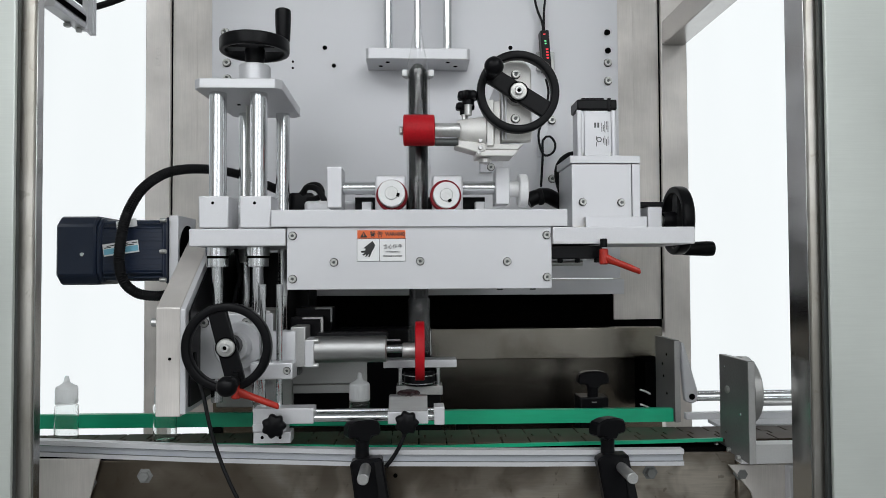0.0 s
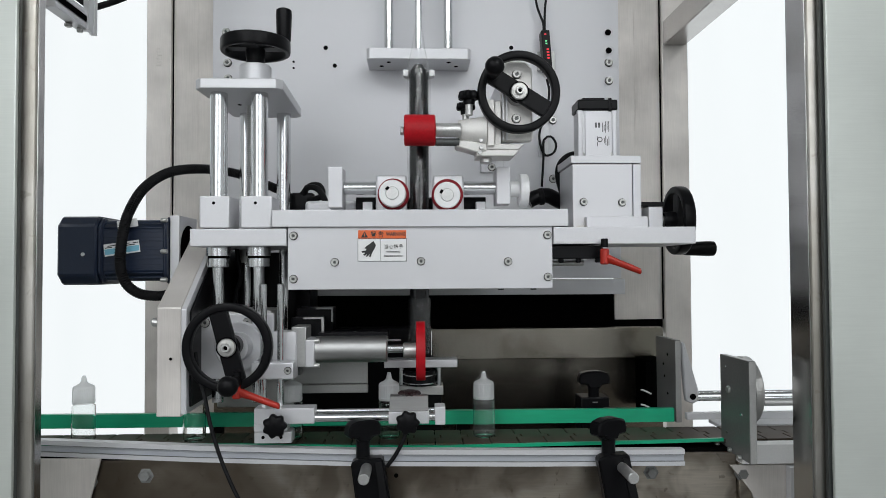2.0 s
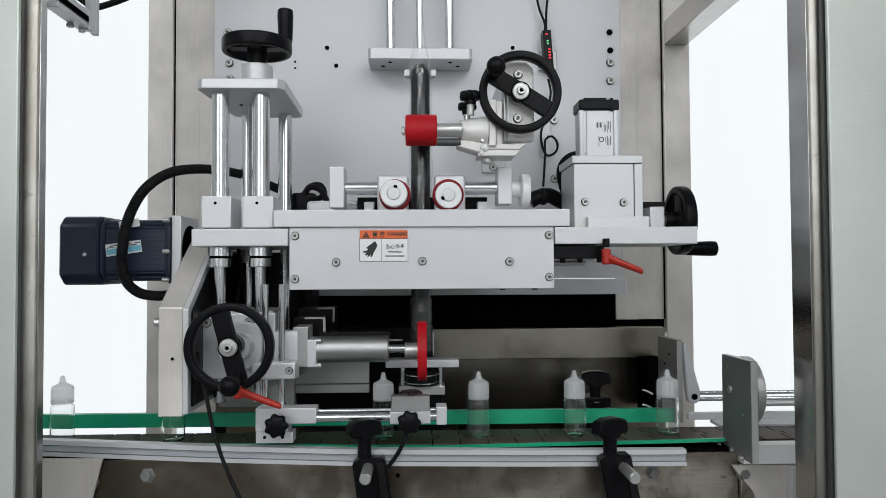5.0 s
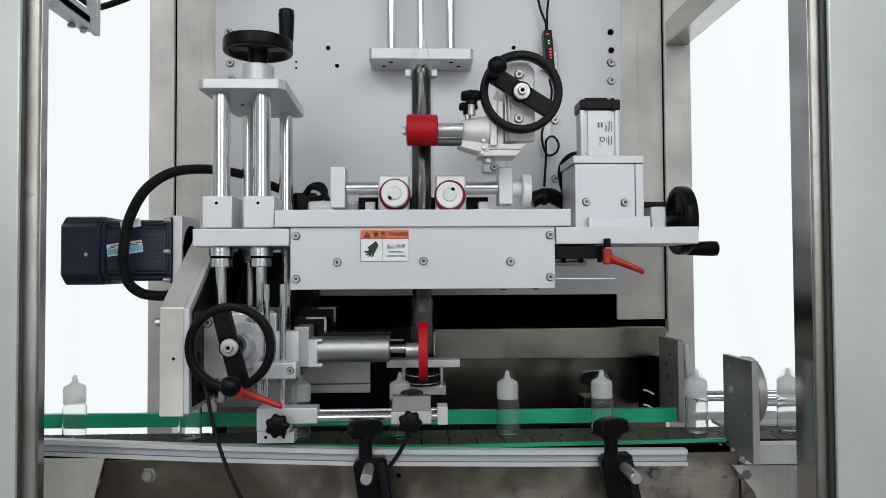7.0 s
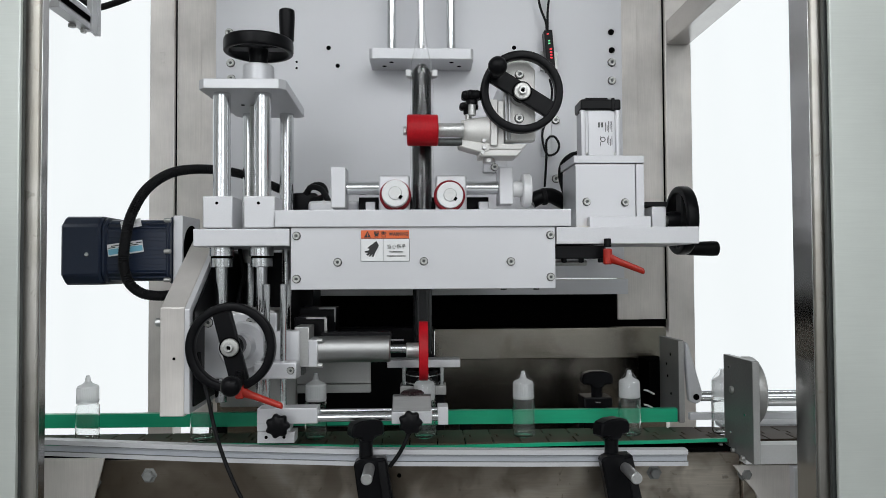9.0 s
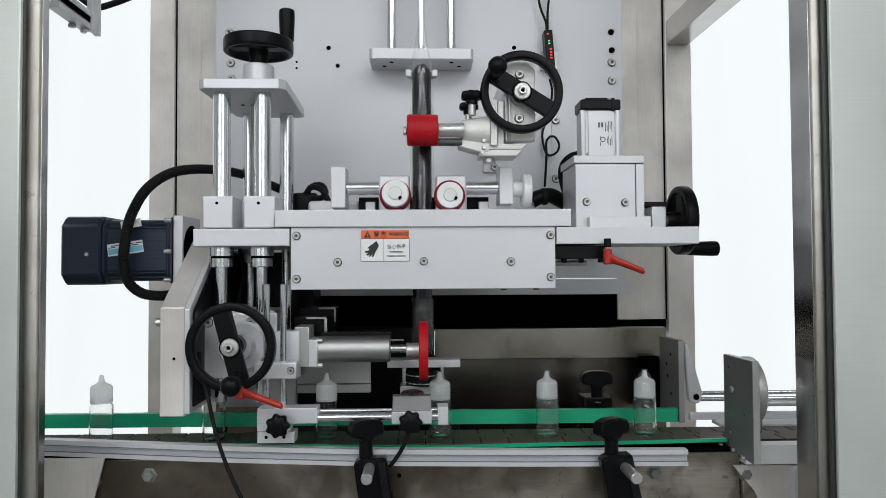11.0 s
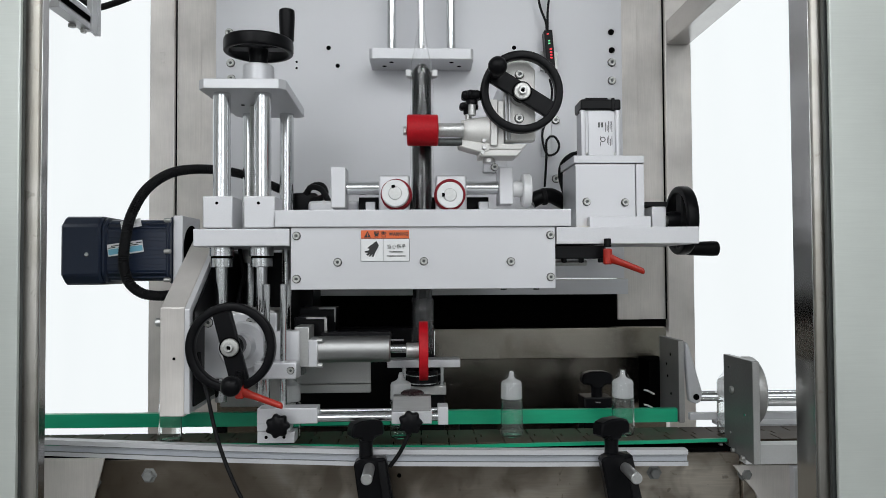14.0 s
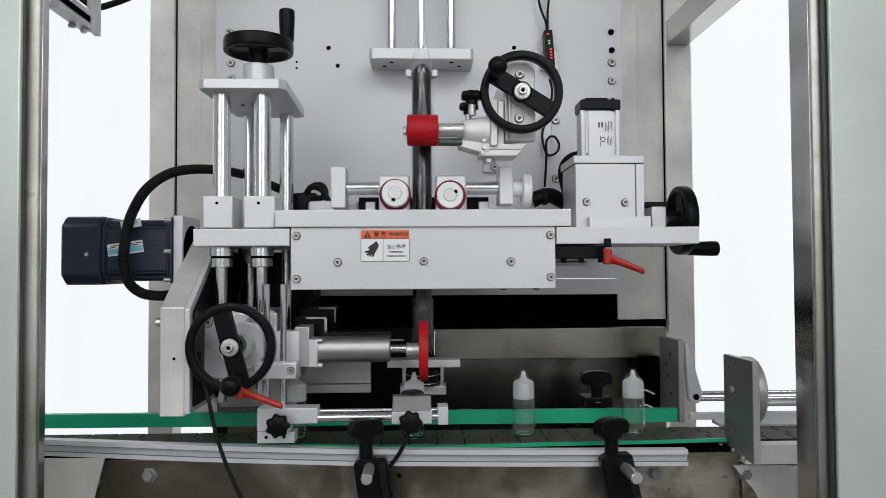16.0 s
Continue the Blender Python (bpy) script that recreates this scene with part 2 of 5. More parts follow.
def lathe(profile, p, axis="z", seg=32):
    """A turned piece: (radius, height) pairs about an axis through p; the ends close where the radius is 0."""
    bm = bmesh.new()
    rings = []
    for r, h in profile:
        if r <= 1e-6:
            rings.append([bm.verts.new((0, 0, h))])
        else:
            rings.append([bm.verts.new((r * math.cos(2 * math.pi * k / seg), r * math.sin(2 * math.pi * k / seg), h)) for k in range(seg)])
    for a, b in zip(rings, rings[1:]):
        for k in range(seg):
            j = (k + 1) % seg
            if len(a) == 1 and len(b) == 1:
                continue
            if len(a) == 1:
                bm.faces.new((a[0], b[k], b[j]))
            elif len(b) == 1:
                bm.faces.new((a[k], a[j], b[0]))
            else:
                bm.faces.new((a[k], a[j], b[j], b[k]))
    turn = {"z": Matrix.Identity(4), "y": pose(0, 0, 0, 90), "-y": pose(0, 0, 0, -90), "x": pose(0, 0, 0, 0, 90), "-x": pose(0, 0, 0, 0, -90)}[axis]
    # "y" points the heights towards -y (to the front), "-y" to the back, "x" to +x
    bmesh.ops.transform(bm, matrix=Matrix.Translation(p) @ turn, verts=bm.verts)
    bmesh.ops.recalc_face_normals(bm, faces=bm.faces)
    return bm


def rod(p, axis, length, r, bevel=0.6, seg=28):
    """A solid round bar from p along an axis, its ends chamfered."""
    return lathe([(0, 0), (r - bevel, 0), (r, bevel), (r, length - bevel), (r - bevel, length), (0, length)], p, axis, seg)


def pipe(p, axis, length, r, inner, bevel=0.5, seg=32):
    return lathe([(inner, 0), (r - bevel, 0), (r, bevel), (r, length - bevel), (r - bevel, length), (inner, length), (inner, 0)], p, axis, seg)


def outline(points, depth, bevel=0.8):
    """A plate cut to an outline in x and z, its front face at y = 0 and its back at depth."""
    bm = bmesh.new()
    face = bm.faces.new([bm.verts.new((x, 0, z)) for x, z in points])
    ext = bmesh.ops.extrude_face_region(bm, geom=[face])
    bmesh.ops.translate(bm, vec=(0, depth, 0), verts=[v for v in ext["geom"] if isinstance(v, bmesh.types.BMVert)])
    bmesh.ops.recalc_face_normals(bm, faces=bm.faces)
    if bevel > 0:
        bmesh.ops.bevel(bm, geom=bm.edges[:], offset=bevel, segments=1, affect="EDGES")
    return bm


def moved(bm, m):
    bmesh.ops.transform(bm, matrix=m, verts=bm.verts)
    return bm


def sweep(points, r, seg=12, step=6, ribs=0.0, pitch=4.0):
    """A cable or hose through points, smooth between them; ribs makes it corrugated."""
    pts = [Vector(p) for p in points]
    pts = [pts[0] * 2 - pts[1], *pts, pts[-1] * 2 - pts[-2]]
    line = []
    for a, b, c, d in zip(pts, pts[1:], pts[2:], pts[3:]):
        n = max(2, int((c - b).length / step))
        for k in range(n):
            t = k / n
            line.append(0.5 * ((2 * b) + (c - a) * t + (2 * a - 5 * b + 4 * c - d) * t * t + (3 * b - a - 3 * c + d) * t ** 3))
    line.append(pts[-2])
    bm = bmesh.new()
    rings, along = [], 0.0
    side = Vector((0, 1, 0.01))
    for k, p in enumerate(line):
        way = (line[min(k + 1, len(line) - 1)] - line[max(k - 1, 0)]).normalized()
        side = (side - way * side.dot(way)).normalized()
        up = way.cross(side)
        rr = r + (ribs if k % 2 else -ribs)
        rings.append([bm.verts.new(p + (side * math.cos(2 * math.pi * i / seg) + up * math.sin(2 * math.pi * i / seg)) * rr) for i in range(seg)])
    for a, b in zip(rings, rings[1:]):
        for i in range(seg):
            j = (i + 1) % seg
            bm.faces.new((a[i], a[j], b[j], b[i]))
    bm.faces.new(rings[0]), bm.faces.new(rings[-1])
    bmesh.ops.recalc_face_normals(bm, faces=bm.faces)
    return bm


def thing(name, at, label, category, group="", kind=""):
    ob = new(name)
    ob.empty_display_size = 0.02
    ob.location = Vector(at) * MM
    BASE[ob.name] = Vector(at)
    return tagged(ob, label, category, group, kind)


def to_mesh(name, bm, mat, origin, sharp=20):
    me = bpy.data.meshes.new(name)
    bmesh.ops.transform(bm, matrix=Matrix.Scale(MM, 4) @ Matrix.Translation(-Vector(origin)), verts=bm.verts)
    bm.to_mesh(me)
    bm.free()
    me.shade_smooth()
    me.set_sharp_from_angle(angle=radians(60 if "cable" in name or name in ("tail", "arm", "knob") else sharp))
    me.materials.append(mat)
    return me


def part(name, bm, mat, parent, label="", at=None, sharp=20):
    """Links a bmesh, given in place, as one mesh object under a thing or a part."""
    origin = Vector(at) if at is not None else BASE[parent.name]
    ob = new(name, to_mesh(name, bm, mat, origin, sharp))
    ob.parent = parent
    ob.location = (origin - BASE[parent.name]) * MM
    BASE[ob.name] = origin
    return tagged(ob, label)


def single(name, bm, mat, label, category, at, group="", kind="", sharp=20):
    ob = new(name, to_mesh(name, bm, mat, at, sharp))
    ob.location = Vector(at) * MM
    BASE[ob.name] = Vector(at)
    return tagged(ob, label, category, group, kind)


def cap_screw(x, y, z, parent, r=5.5, mat=None):
    """A socket-head screw that faces the front, its hexagon hole sunk."""
    bm = lathe([(r, 0), (r, r * 0.55), (r * 0.88, r * 0.7), (r * 0.52, r * 0.7), (r * 0.48, r * 0.2), (0, r * 0.15)], (x, y, z), "y", 18)
    ob = part("screw", bm, mat or SCREW, parent)
    # dark ring painted as the counterbore's shadow around the head
    part("recess_shade", lathe([(r * 1.01, 0.1), (r * 1.13, 0.1), (r * 1.13, 0.7), (r * 1.01, 0.7)], (x, y, z), "y", 24), DARK, ob)
    part("socket", lathe([(r * 0.42, r * 0.26), (0, r * 0.26)], (x, y, z), "y", 6), SLATE, ob)
    return ob


# ---- the hall ----
single("floor", box(-3000, 3000, -2600, 2700, -40, 0, 0), FLOOR, "grey epoxy-coated hall floor", "floor", (0, 0, 0), kind="structure")
single("ceiling", box(-3000, 3000, -2600, 2700, 2900, 2960, 0), WALL, "plain white ceiling", "ceiling", (0, 0, 2900), kind="structure")
single("wall_west", box(-3060, -3000, -2600, 2700, 0, 2900, 0), SIDE, "plain grey painted wall", "wall", (-3000, 0, 0), kind="structure")
single("wall_east", box(3000, 3060, -2600, 2700, 0, 2900, 0), SIDE, "plain grey painted wall", "wall", (3000, 0, 0), kind="structure")
single("wall_south", join(box(-3000, 3000, -2660, -2600, 0, 1300, 0), box(-3000, 3000, -2660, -2600, 2500, 2900, 0), box(-3000, -2300, -2660, -2600, 1300, 2500, 0), box(-500, 500, -2660, -2600, 1300, 2500, 0), box(2300, 3000, -2660, -2600, 1300, 2500, 0)), DIM, "unseen grey painted wall with two added windows", "wall", (0, -2600, 0), kind="structure")
# unseen windows, added to carry the front fill lamps
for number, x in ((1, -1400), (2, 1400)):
    w = thing("window_%d" % number, (x, -2630, 1300), "unseen white-framed window added for front fill light", "window", kind="structure")
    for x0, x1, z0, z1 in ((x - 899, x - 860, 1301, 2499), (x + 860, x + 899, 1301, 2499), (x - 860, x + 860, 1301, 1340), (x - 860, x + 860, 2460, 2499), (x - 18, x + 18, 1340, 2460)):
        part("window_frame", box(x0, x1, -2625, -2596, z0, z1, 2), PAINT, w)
single("wall_north", box(-3000, 3000, 2700, 2760, 0, 2900, 0), GLOW_WALL, "plain white back wall that glows by itself", "wall", (0, 2700, 0), kind="structure")


# ---- machine cabinet ----
def cabinet():
    c = thing("machine_cabinet", (0, 1100, 0), "brushed stainless steel open machine cabinet frame", "machine frame")
    # rear posts and front posts, square tubes with rounded edges
    for x0, x1, y0, y1 in ((-522, -475, 1360, 1410), (484, 536, 1360, 1410)):
        part("rear_post", box(x0, x1, y0, y1, 0, 2000, 2), SATIN, c)
    for x0, x1, y1 in ((-525, -456.5, 866), (485.5, 541, 896)):
        part("front_post", box(x0, x1, 850, y1, 0, 2000, 3, 3), POST, c)
    part("side_rail", box(486, 530, 900, 1360, 1588, 1636, 2), POLISHED, c)
    part("inner_trim", box(-456.4, -455, 853, 867, 0, 2000, 0.4), POLISHED, c, "polished steel inner trim")
    part("inner_trim", box(484, 485.4, 853, 897, 0, 2000, 0.4), POLISHED, c, "polished steel inner trim")
    # front door frames beside the posts
    part("door_stile", box(-640, -469.5, 832, 838, 0, 2000, 2), DOOR, c)
    part("door_gap", box(496.5, 501.5, 840, 846, 0, 2000, 0), SLATE, c, "dark gap beside the door")
    part("door_gap", box(-477.5, -471, 840, 846, 0, 2000, 0), SLATE, c, "dark gap beside the door")
    part("door_stile", box(499, 680, 832, 838, 0, 2000, 2), DOOR, c)
    # pressed mark on a rear post, worn beyond reading
    for k, (a, b) in enumerate(((0, 9), (2, 11), (0, 7), (3, 11), (0, 10), (1, 8))):
        part("pressed_mark", box(-503 + a, -503 + b, 1359.2, 1359.9, 1543 + k * 6.5, 1546.5 + k * 6.5, 0.25, 1), SATIN, c)
    # rear side panels, folded
    part("seam", box(-474.8, -472.8, 1368, 1371, 860, 2000, 0), DARK, c, "dark seam beside the post")
    part("seam", box(481.8, 483.8, 1368, 1371, 1047, 2000, 0), DARK, c, "dark seam beside the post")
    part("side_panel", box(-472, -360, 1372, 1376, 860, 2000, 0.5), SATIN, c)
    part("side_panel", box(-425, -384, 1366, 1371, 860, 2000, 0.5), SATIN, c)
    part("side_panel", box(405, 483, 1372, 1376, 1047, 2000, 0.5), SATIN, c)
    part("side_panel", box(385, 430, 1366, 1371, 1047, 2000, 0.5), SATIN, c)
    return c


def back_plate():
    b = thing("back_plate", (0, 1330, 1100), "white painted thick mounting plate with screws and holes", "mounting plate")
    part("plate", box(-384, 386, 1320, 1340, 1129, 1990, 1), PAINT, b)
    part("edge_strip", box(-384, 390, 1310, 1330, 1099, 1128, 1), PAINT, b)
    return b


cabinet_thing = cabinet()
plate_thing = back_plate()


# ---- sleeve head ----
def head():
    h = thing("sleeve_applicator", (0, 1000, 1120), "white anodised sleeve feeding head with a screwed front cover", "sleeve applicator")
    part("front_cover", box(-181, 189, 980, 986, 1120, 1207, 0.8), ALU, h)
    part("body", box(-176, 184, 987, 1110, 1124, 1205, 1), ALU, h)
    part("top_plate", box(-202, 211, 975, 1120, 1207, 1231, 1), ALU, h)
    part("carriage_plate", box(-314, -182, 975, 1190, 1181, 1205, 1), ALU, h)
    part("side_plate", box(190, 392, 975, 1130, 1182, 1206, 1), ALU, h)
    return h


head_thing = head()


def handwheel(name, m, r, depth, label, knob="ball", spoke=35, mat=None):
    """A black handwheel: rim, one flat spoke, hub with screw and crank knob; axis along local z, the front at +z."""
    w = thing(name, m.translation, label, "handwheel")
    prof, wide = [], 4.2 if depth > 18 else 5.8
    for k in range(25):
        a = 2 * math.pi * k / 24
        ca, sa = math.cos(a), math.sin(a)
        prof.append((r - wide + wide * math.copysign(abs(ca) ** 0.42, ca), depth / 2 * math.copysign(abs(sa) ** 0.42, sa)))
    part("rim", moved(lathe(prof, (0, 0, 0), "z", 64), m), BLACK, w, sharp=40)
    s = moved(box(-r + 7, r - 7, -12.5, 12.5, -4, 5, 2), m @ pose(0, 0, 0, 0, 0, spoke))
    part("spoke", s, BLACK, w)
    part("hub", moved(lathe([(14, -26), (15, -6), (11.5, 4), (11, 6.5), (0, 6.5)], (0, 0, 0), "z", 32), m), BLACK, w)
    part("washer_gap", moved(lathe([(12.6, 6.6), (14, 6.6), (14, 7)], (0, 0, 0), "z", 28), m), DARK, w)
    part("washer", moved(lathe([(12, 5.2), (12, 8), (11, 9), (7, 9.4), (0, 9.4)], (0, 0, 0), "z", 28), m), SCREW, w)
    part("screw", moved(lathe([(6, 9.5), (6, 14), (5.2, 15), (3.2, 15), (3, 11.5), (0, 11.5)], (0, 0, 0), "z", 18), m), STEEL, w)
    part("socket", moved(lathe([(2.9, 11.8), (0, 11.8)], (0, 0, 0), "z", 6), m), DARK, w)
    k = Vector((math.cos(radians(spoke)), math.sin(radians(spoke)), 0)) * -(r - (13 if knob == "ball" else 10))
    if knob == "ball":
        part("crank_knob", moved(lathe([(0, 0), (6, 0), (6, 8), (8, 10), (8, 28), (9.5, 34), (12.5, 40), (13.3, 45), (12, 51), (7.5, 55.5), (0, 57)], k, "z", 28), m), BLACK, w, sharp=50)
    else:
        part("crank_handle", moved(lathe([(0, 0), (9, 0), (9, 5), (10.8, 12), (12.4, 50), (11.8, 58), (9, 60), (0, 60)], k, "z", 28), m), BLACK, w, sharp=50)
    return w


handwheel("handwheel", pose(-252, 940, 1046) @ pose(0, 0, 0, 90), 59, 16, "black plastic handwheel with a ball crank knob on the lift gearbox", spoke=105)
handwheel("handwheel", pose(143, 980, 1397) @ pose(0, 0, 0, 90), 58.5, 16, "black plastic handwheel with a ball crank knob on the roller drive", spoke=-32)
handwheel("handwheel", pose(-250, 1085, 1493), 53, 20, "black plastic handwheel with an upright crank handle on the lift column", knob="handle", spoke=183)
handwheel("handwheel", pose(425, 1130, 1225) @ pose(0, 0, 0, 0, 90), 56, 18, "black plastic handwheel with a crank handle on the side plate", knob="handle", spoke=180)


def ribbon(points, y0, y1, z0, z1):
    """A long bar of rectangular section that follows points, given from end to end along x."""
    bm = bmesh.new()
    rings = [[bm.verts.new((x, y + a, z + b)) for a, b in ((y0, z0), (y1, z0), (y1, z1), (y0, z1))] for x, y, z in points]
    for a, b in zip(rings, rings[1:]):
        for i in range(4):
            j = (i + 1) % 4
            bm.faces.new((a[i], a[j], b[j], b[i]))
    bm.faces.new(rings[0]), bm.faces.new(rings[-1])
    bmesh.ops.recalc_face_normals(bm, faces=bm.faces)
    return bm


def floorplan(points, z0, z1, bevel=0.8):
    """A plate cut to an outline in x and y between two heights."""
    bm = bmesh.new()
    face = bm.faces.new([bm.verts.new((x, y, z0)) for x, y in points])
    ext = bmesh.ops.extrude_face_region(bm, geom=[face])
    bmesh.ops.translate(bm, vec=(0, 0, z1 - z0), verts=[v for v in ext["geom"] if isinstance(v, bmesh.types.BMVert)])
    bmesh.ops.recalc_face_normals(bm, faces=bm.faces)
    if bevel > 0:
        bmesh.ops.bevel(bm, geom=bm.edges[:], offset=bevel, segments=1, affect="EDGES")
    return bm


def sidecut(points, x0, x1, bevel=0.8):
    """A plate cut to an outline in y and z between two places along x."""
    bm = bmesh.new()
    face = bm.faces.new([bm.verts.new((x0, y, z)) for y, z in points])
    ext = bmesh.ops.extrude_face_region(bm, geom=[face])
    bmesh.ops.translate(bm, vec=(x1 - x0, 0, 0), verts=[v for v in ext["geom"] if isinstance(v, bmesh.types.BMVert)])
    bmesh.ops.recalc_face_normals(bm, faces=bm.faces)
    if bevel > 0:
        bmesh.ops.bevel(bm, geom=bm.edges[:], offset=bevel, segments=1, affect="EDGES")
    return bm


# screws and holes of the back plate
for p in ((-359, 1319, 1595), (-356, 1319, 1537), (-355, 1319, 1507), (366, 1319, 1541), (366, 1319, 1506), (257, 1319, 1430), (257, 1319, 1318)):
    cap_screw(*p, plate_thing, 7)
for p in ((365, 1318, 1599), (366, 1318, 1564)):
    # rim shifted up and right: shapes the lit crescent beside the hole
    part("threaded_hole", lathe([(8, 0), (8, 0.8), (6, 1), (5, 0.5), (0, 0.4)], (p[0] + 1.5, p[1], p[2] + 1.5), "y", 20), ALU, plate_thing, "open threaded hole with an off-centre rim as lit crescent")
    part("hole_bottom", lathe([(6, 0), (5.8, 1.6), (0, 1.6)], p, "y", 18), DARK, plate_thing)
for p, r in (((-173, 1320, 1567), 4.2), ((-156, 1320, 1533), 4.0), ((-233, 1320, 1540), 2.2), ((-233, 1320, 1528), 2.2), ((179, 1320, 1569), 4.0)):
    part("hole", lathe([(r, 0), (r, 0.8), (r - 0.6, 0.9), (0, 0.9)], p, "y", 18), DARK, plate_thing)

# lower rear panels
def lower_back():
    c = cabinet_thing
    part("cross_bar", box(25, 458, 1300, 1330, 980, 1037, 1.5), INOX_FLAT, c)
    # plain black block fills the dark area left of the cross bar
    part("black_block", box(-240, 24, 1296, 1330, 860, 1040, 2), BLACK, c, "plain black block beside the cross bar")
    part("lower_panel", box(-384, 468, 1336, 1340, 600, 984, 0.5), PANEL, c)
    # cavity and gap sheets, painted near-black in place of the shade behind the plate
    part("cavity_shade", box(-384, 392, 1395, 1400, 1030, 1110, 0), DARK, c, "near-black sheet painted as the unlit cavity")
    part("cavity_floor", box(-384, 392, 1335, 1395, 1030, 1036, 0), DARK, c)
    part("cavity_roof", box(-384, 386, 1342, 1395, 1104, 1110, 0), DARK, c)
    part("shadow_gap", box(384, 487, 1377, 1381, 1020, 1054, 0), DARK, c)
    # added black block: paints the panel return's shade
    part("shade_block", box(404, 440, 1238, 1300, 880, 984, 1), DARK, c, "black block for the shaded panel return")


lower_back()


def lift_column():
    c = thing("lift_column", (-250, 1085, 1205), "lifting column with polished steel guide rods and an aluminium cap plate", "lifting column")
    k = 9
    part("cap_plate", floorplan([(-313 + k, 985), (-190 - k, 985), (-190, 985 + k), (-194, 1180 - k), (-194 - k, 1180), (-306 + k, 1180), (-306, 1180 - k), (-313, 985 + k)], 1403, 1417), ALU, c)
    for x in (-274, -241):
        part("cap_hole", rod((x, 1085, 1402.2), "z", 1.2, 3, 0.2, 12), DARK, c)
    part("hub", lathe([(0, 1417), (24, 1417), (24, 1461), (22.5, 1463), (0, 1463)], (-250, 1085, 0), "z", 36), ALU, c)
    part("set_screw", rod((-236, 1065, 1428), "y", 1.5, 2.5, 0.3, 12), DARK, c)
    part("wheel_shaft", rod((-250, 1085, 1463), "z", 28, 12.5), BLACK, c)
    for x, y, r in ((-286, 1015, 12.3), (-228, 1015, 12.3), (-279, 1150, 11), (-219, 1150, 11.4)):
        part("guide_rod", rod((x, y, 1206), "z", 197, r), CHROME, c)
    for x, y, r, z in ((-286, 1015, 8.2, 960), (-229, 1015, 8.2, 960), (-279, 1150, 8, 1000), (-219, 1150, 8, 1000)):
        part("lower_rod", rod((x, y, z), "z", 1182 - z, r), CHROME, c)
    turns = [(6.6 if i % 2 else 5.6, 1207 + i * 1.6) for i in range(122)]
    part("lead_screw", lathe([(0, 1207), *turns, (0, 1402)], (-257, 1085, 0), "z", 16), STEEL, c, "threaded steel spindle")
    for x0, x1 in ((-306, -264), (-249, -205)):
        part("bearing_block", box(x0, x1, 990, 1045, 1207, 1252, 2), ALU, c)
        part("block_hole", rod(((x0 + x1) / 2 - 1, 990.5, 1242), "y", 1.0, 2.2, 0.2, 12), DARK, c)
    part("bearing_block", box(-300, -255, 1100, 1170, 1207, 1248, 2), ALU, c)
    part("bearing_block", box(-240, -178, 1095, 1170, 1207, 1236, 2), ALU, c)
    for x in (-286, -229):
        b = part("bush", lathe([(8.3, 1152), (14.5, 1152), (15.5, 1153), (15.5, 1164.5), (14, 1165.2), (14, 1167.2), (17, 1168), (17, 1181), (8.3, 1181)], (x, 1015, 0), "z", 36), CHROME, c)
        part("bush_groove", lathe([(14.1, 1165), (14.9, 1165.3), (14.9, 1167), (14.1, 1167.3)], (x, 1015, 0), "z", 36), DARK, b)
    part("bush", lathe([(10, 1160), (14, 1160), (14, 1181)], (-279, 1150, 0), "z", 24), STEEL, c)
    return c


lift_column()


def side_frame():
    s = thing("side_bracket", (-332, 1000, 953), "folded stainless side bracket with a slanting front", "bracket")
    part("cover", sidecut([(950, 953), (950, 1098), (1098, 1204), (1150, 1204), (1150, 953)], -349, -316, 1.2), SATIN, s)
    part("side_plate", sidecut([(946, 957), (946, 1096), (1094, 1204), (1150, 1204), (1150, 957)], -315.5, -308, 0.8), ALU, s)
    # added black sheet: paints the shade on the plate's inner face
    part("shade_sheet", sidecut([(956, 965), (956, 1092), (1104, 1200), (1150, 1200), (1150, 965)], -307.5, -305, 0.4), BLACK, s, "black sheet for the shaded inner face")
    part("bolt", rod((-349, 962, 1078), "-x", 10, 6, 1.5, 12), STEEL, s)
    part("motor_flange", box(-370, -356, 1058, 1140, 1130, 1230, 1), ALU, s)
    part("bore", rod((-356.5, 1100, 1180), "x", 1.5, 37, 0.3, 40), DARK, s, "dark shaft bore")
    part("hole", rod((-330, 949.5, 1030), "y", 1, 2, 0.2, 10), DARK, s)
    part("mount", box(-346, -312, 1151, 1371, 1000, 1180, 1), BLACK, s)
    # plain black box fills the dark area behind the rods
    part("black_box", box(-306, -185, 1210, 1300, 1000, 1178, 2), BLACK, s, "plain black box behind the lift rods")
    return s


side_frame()


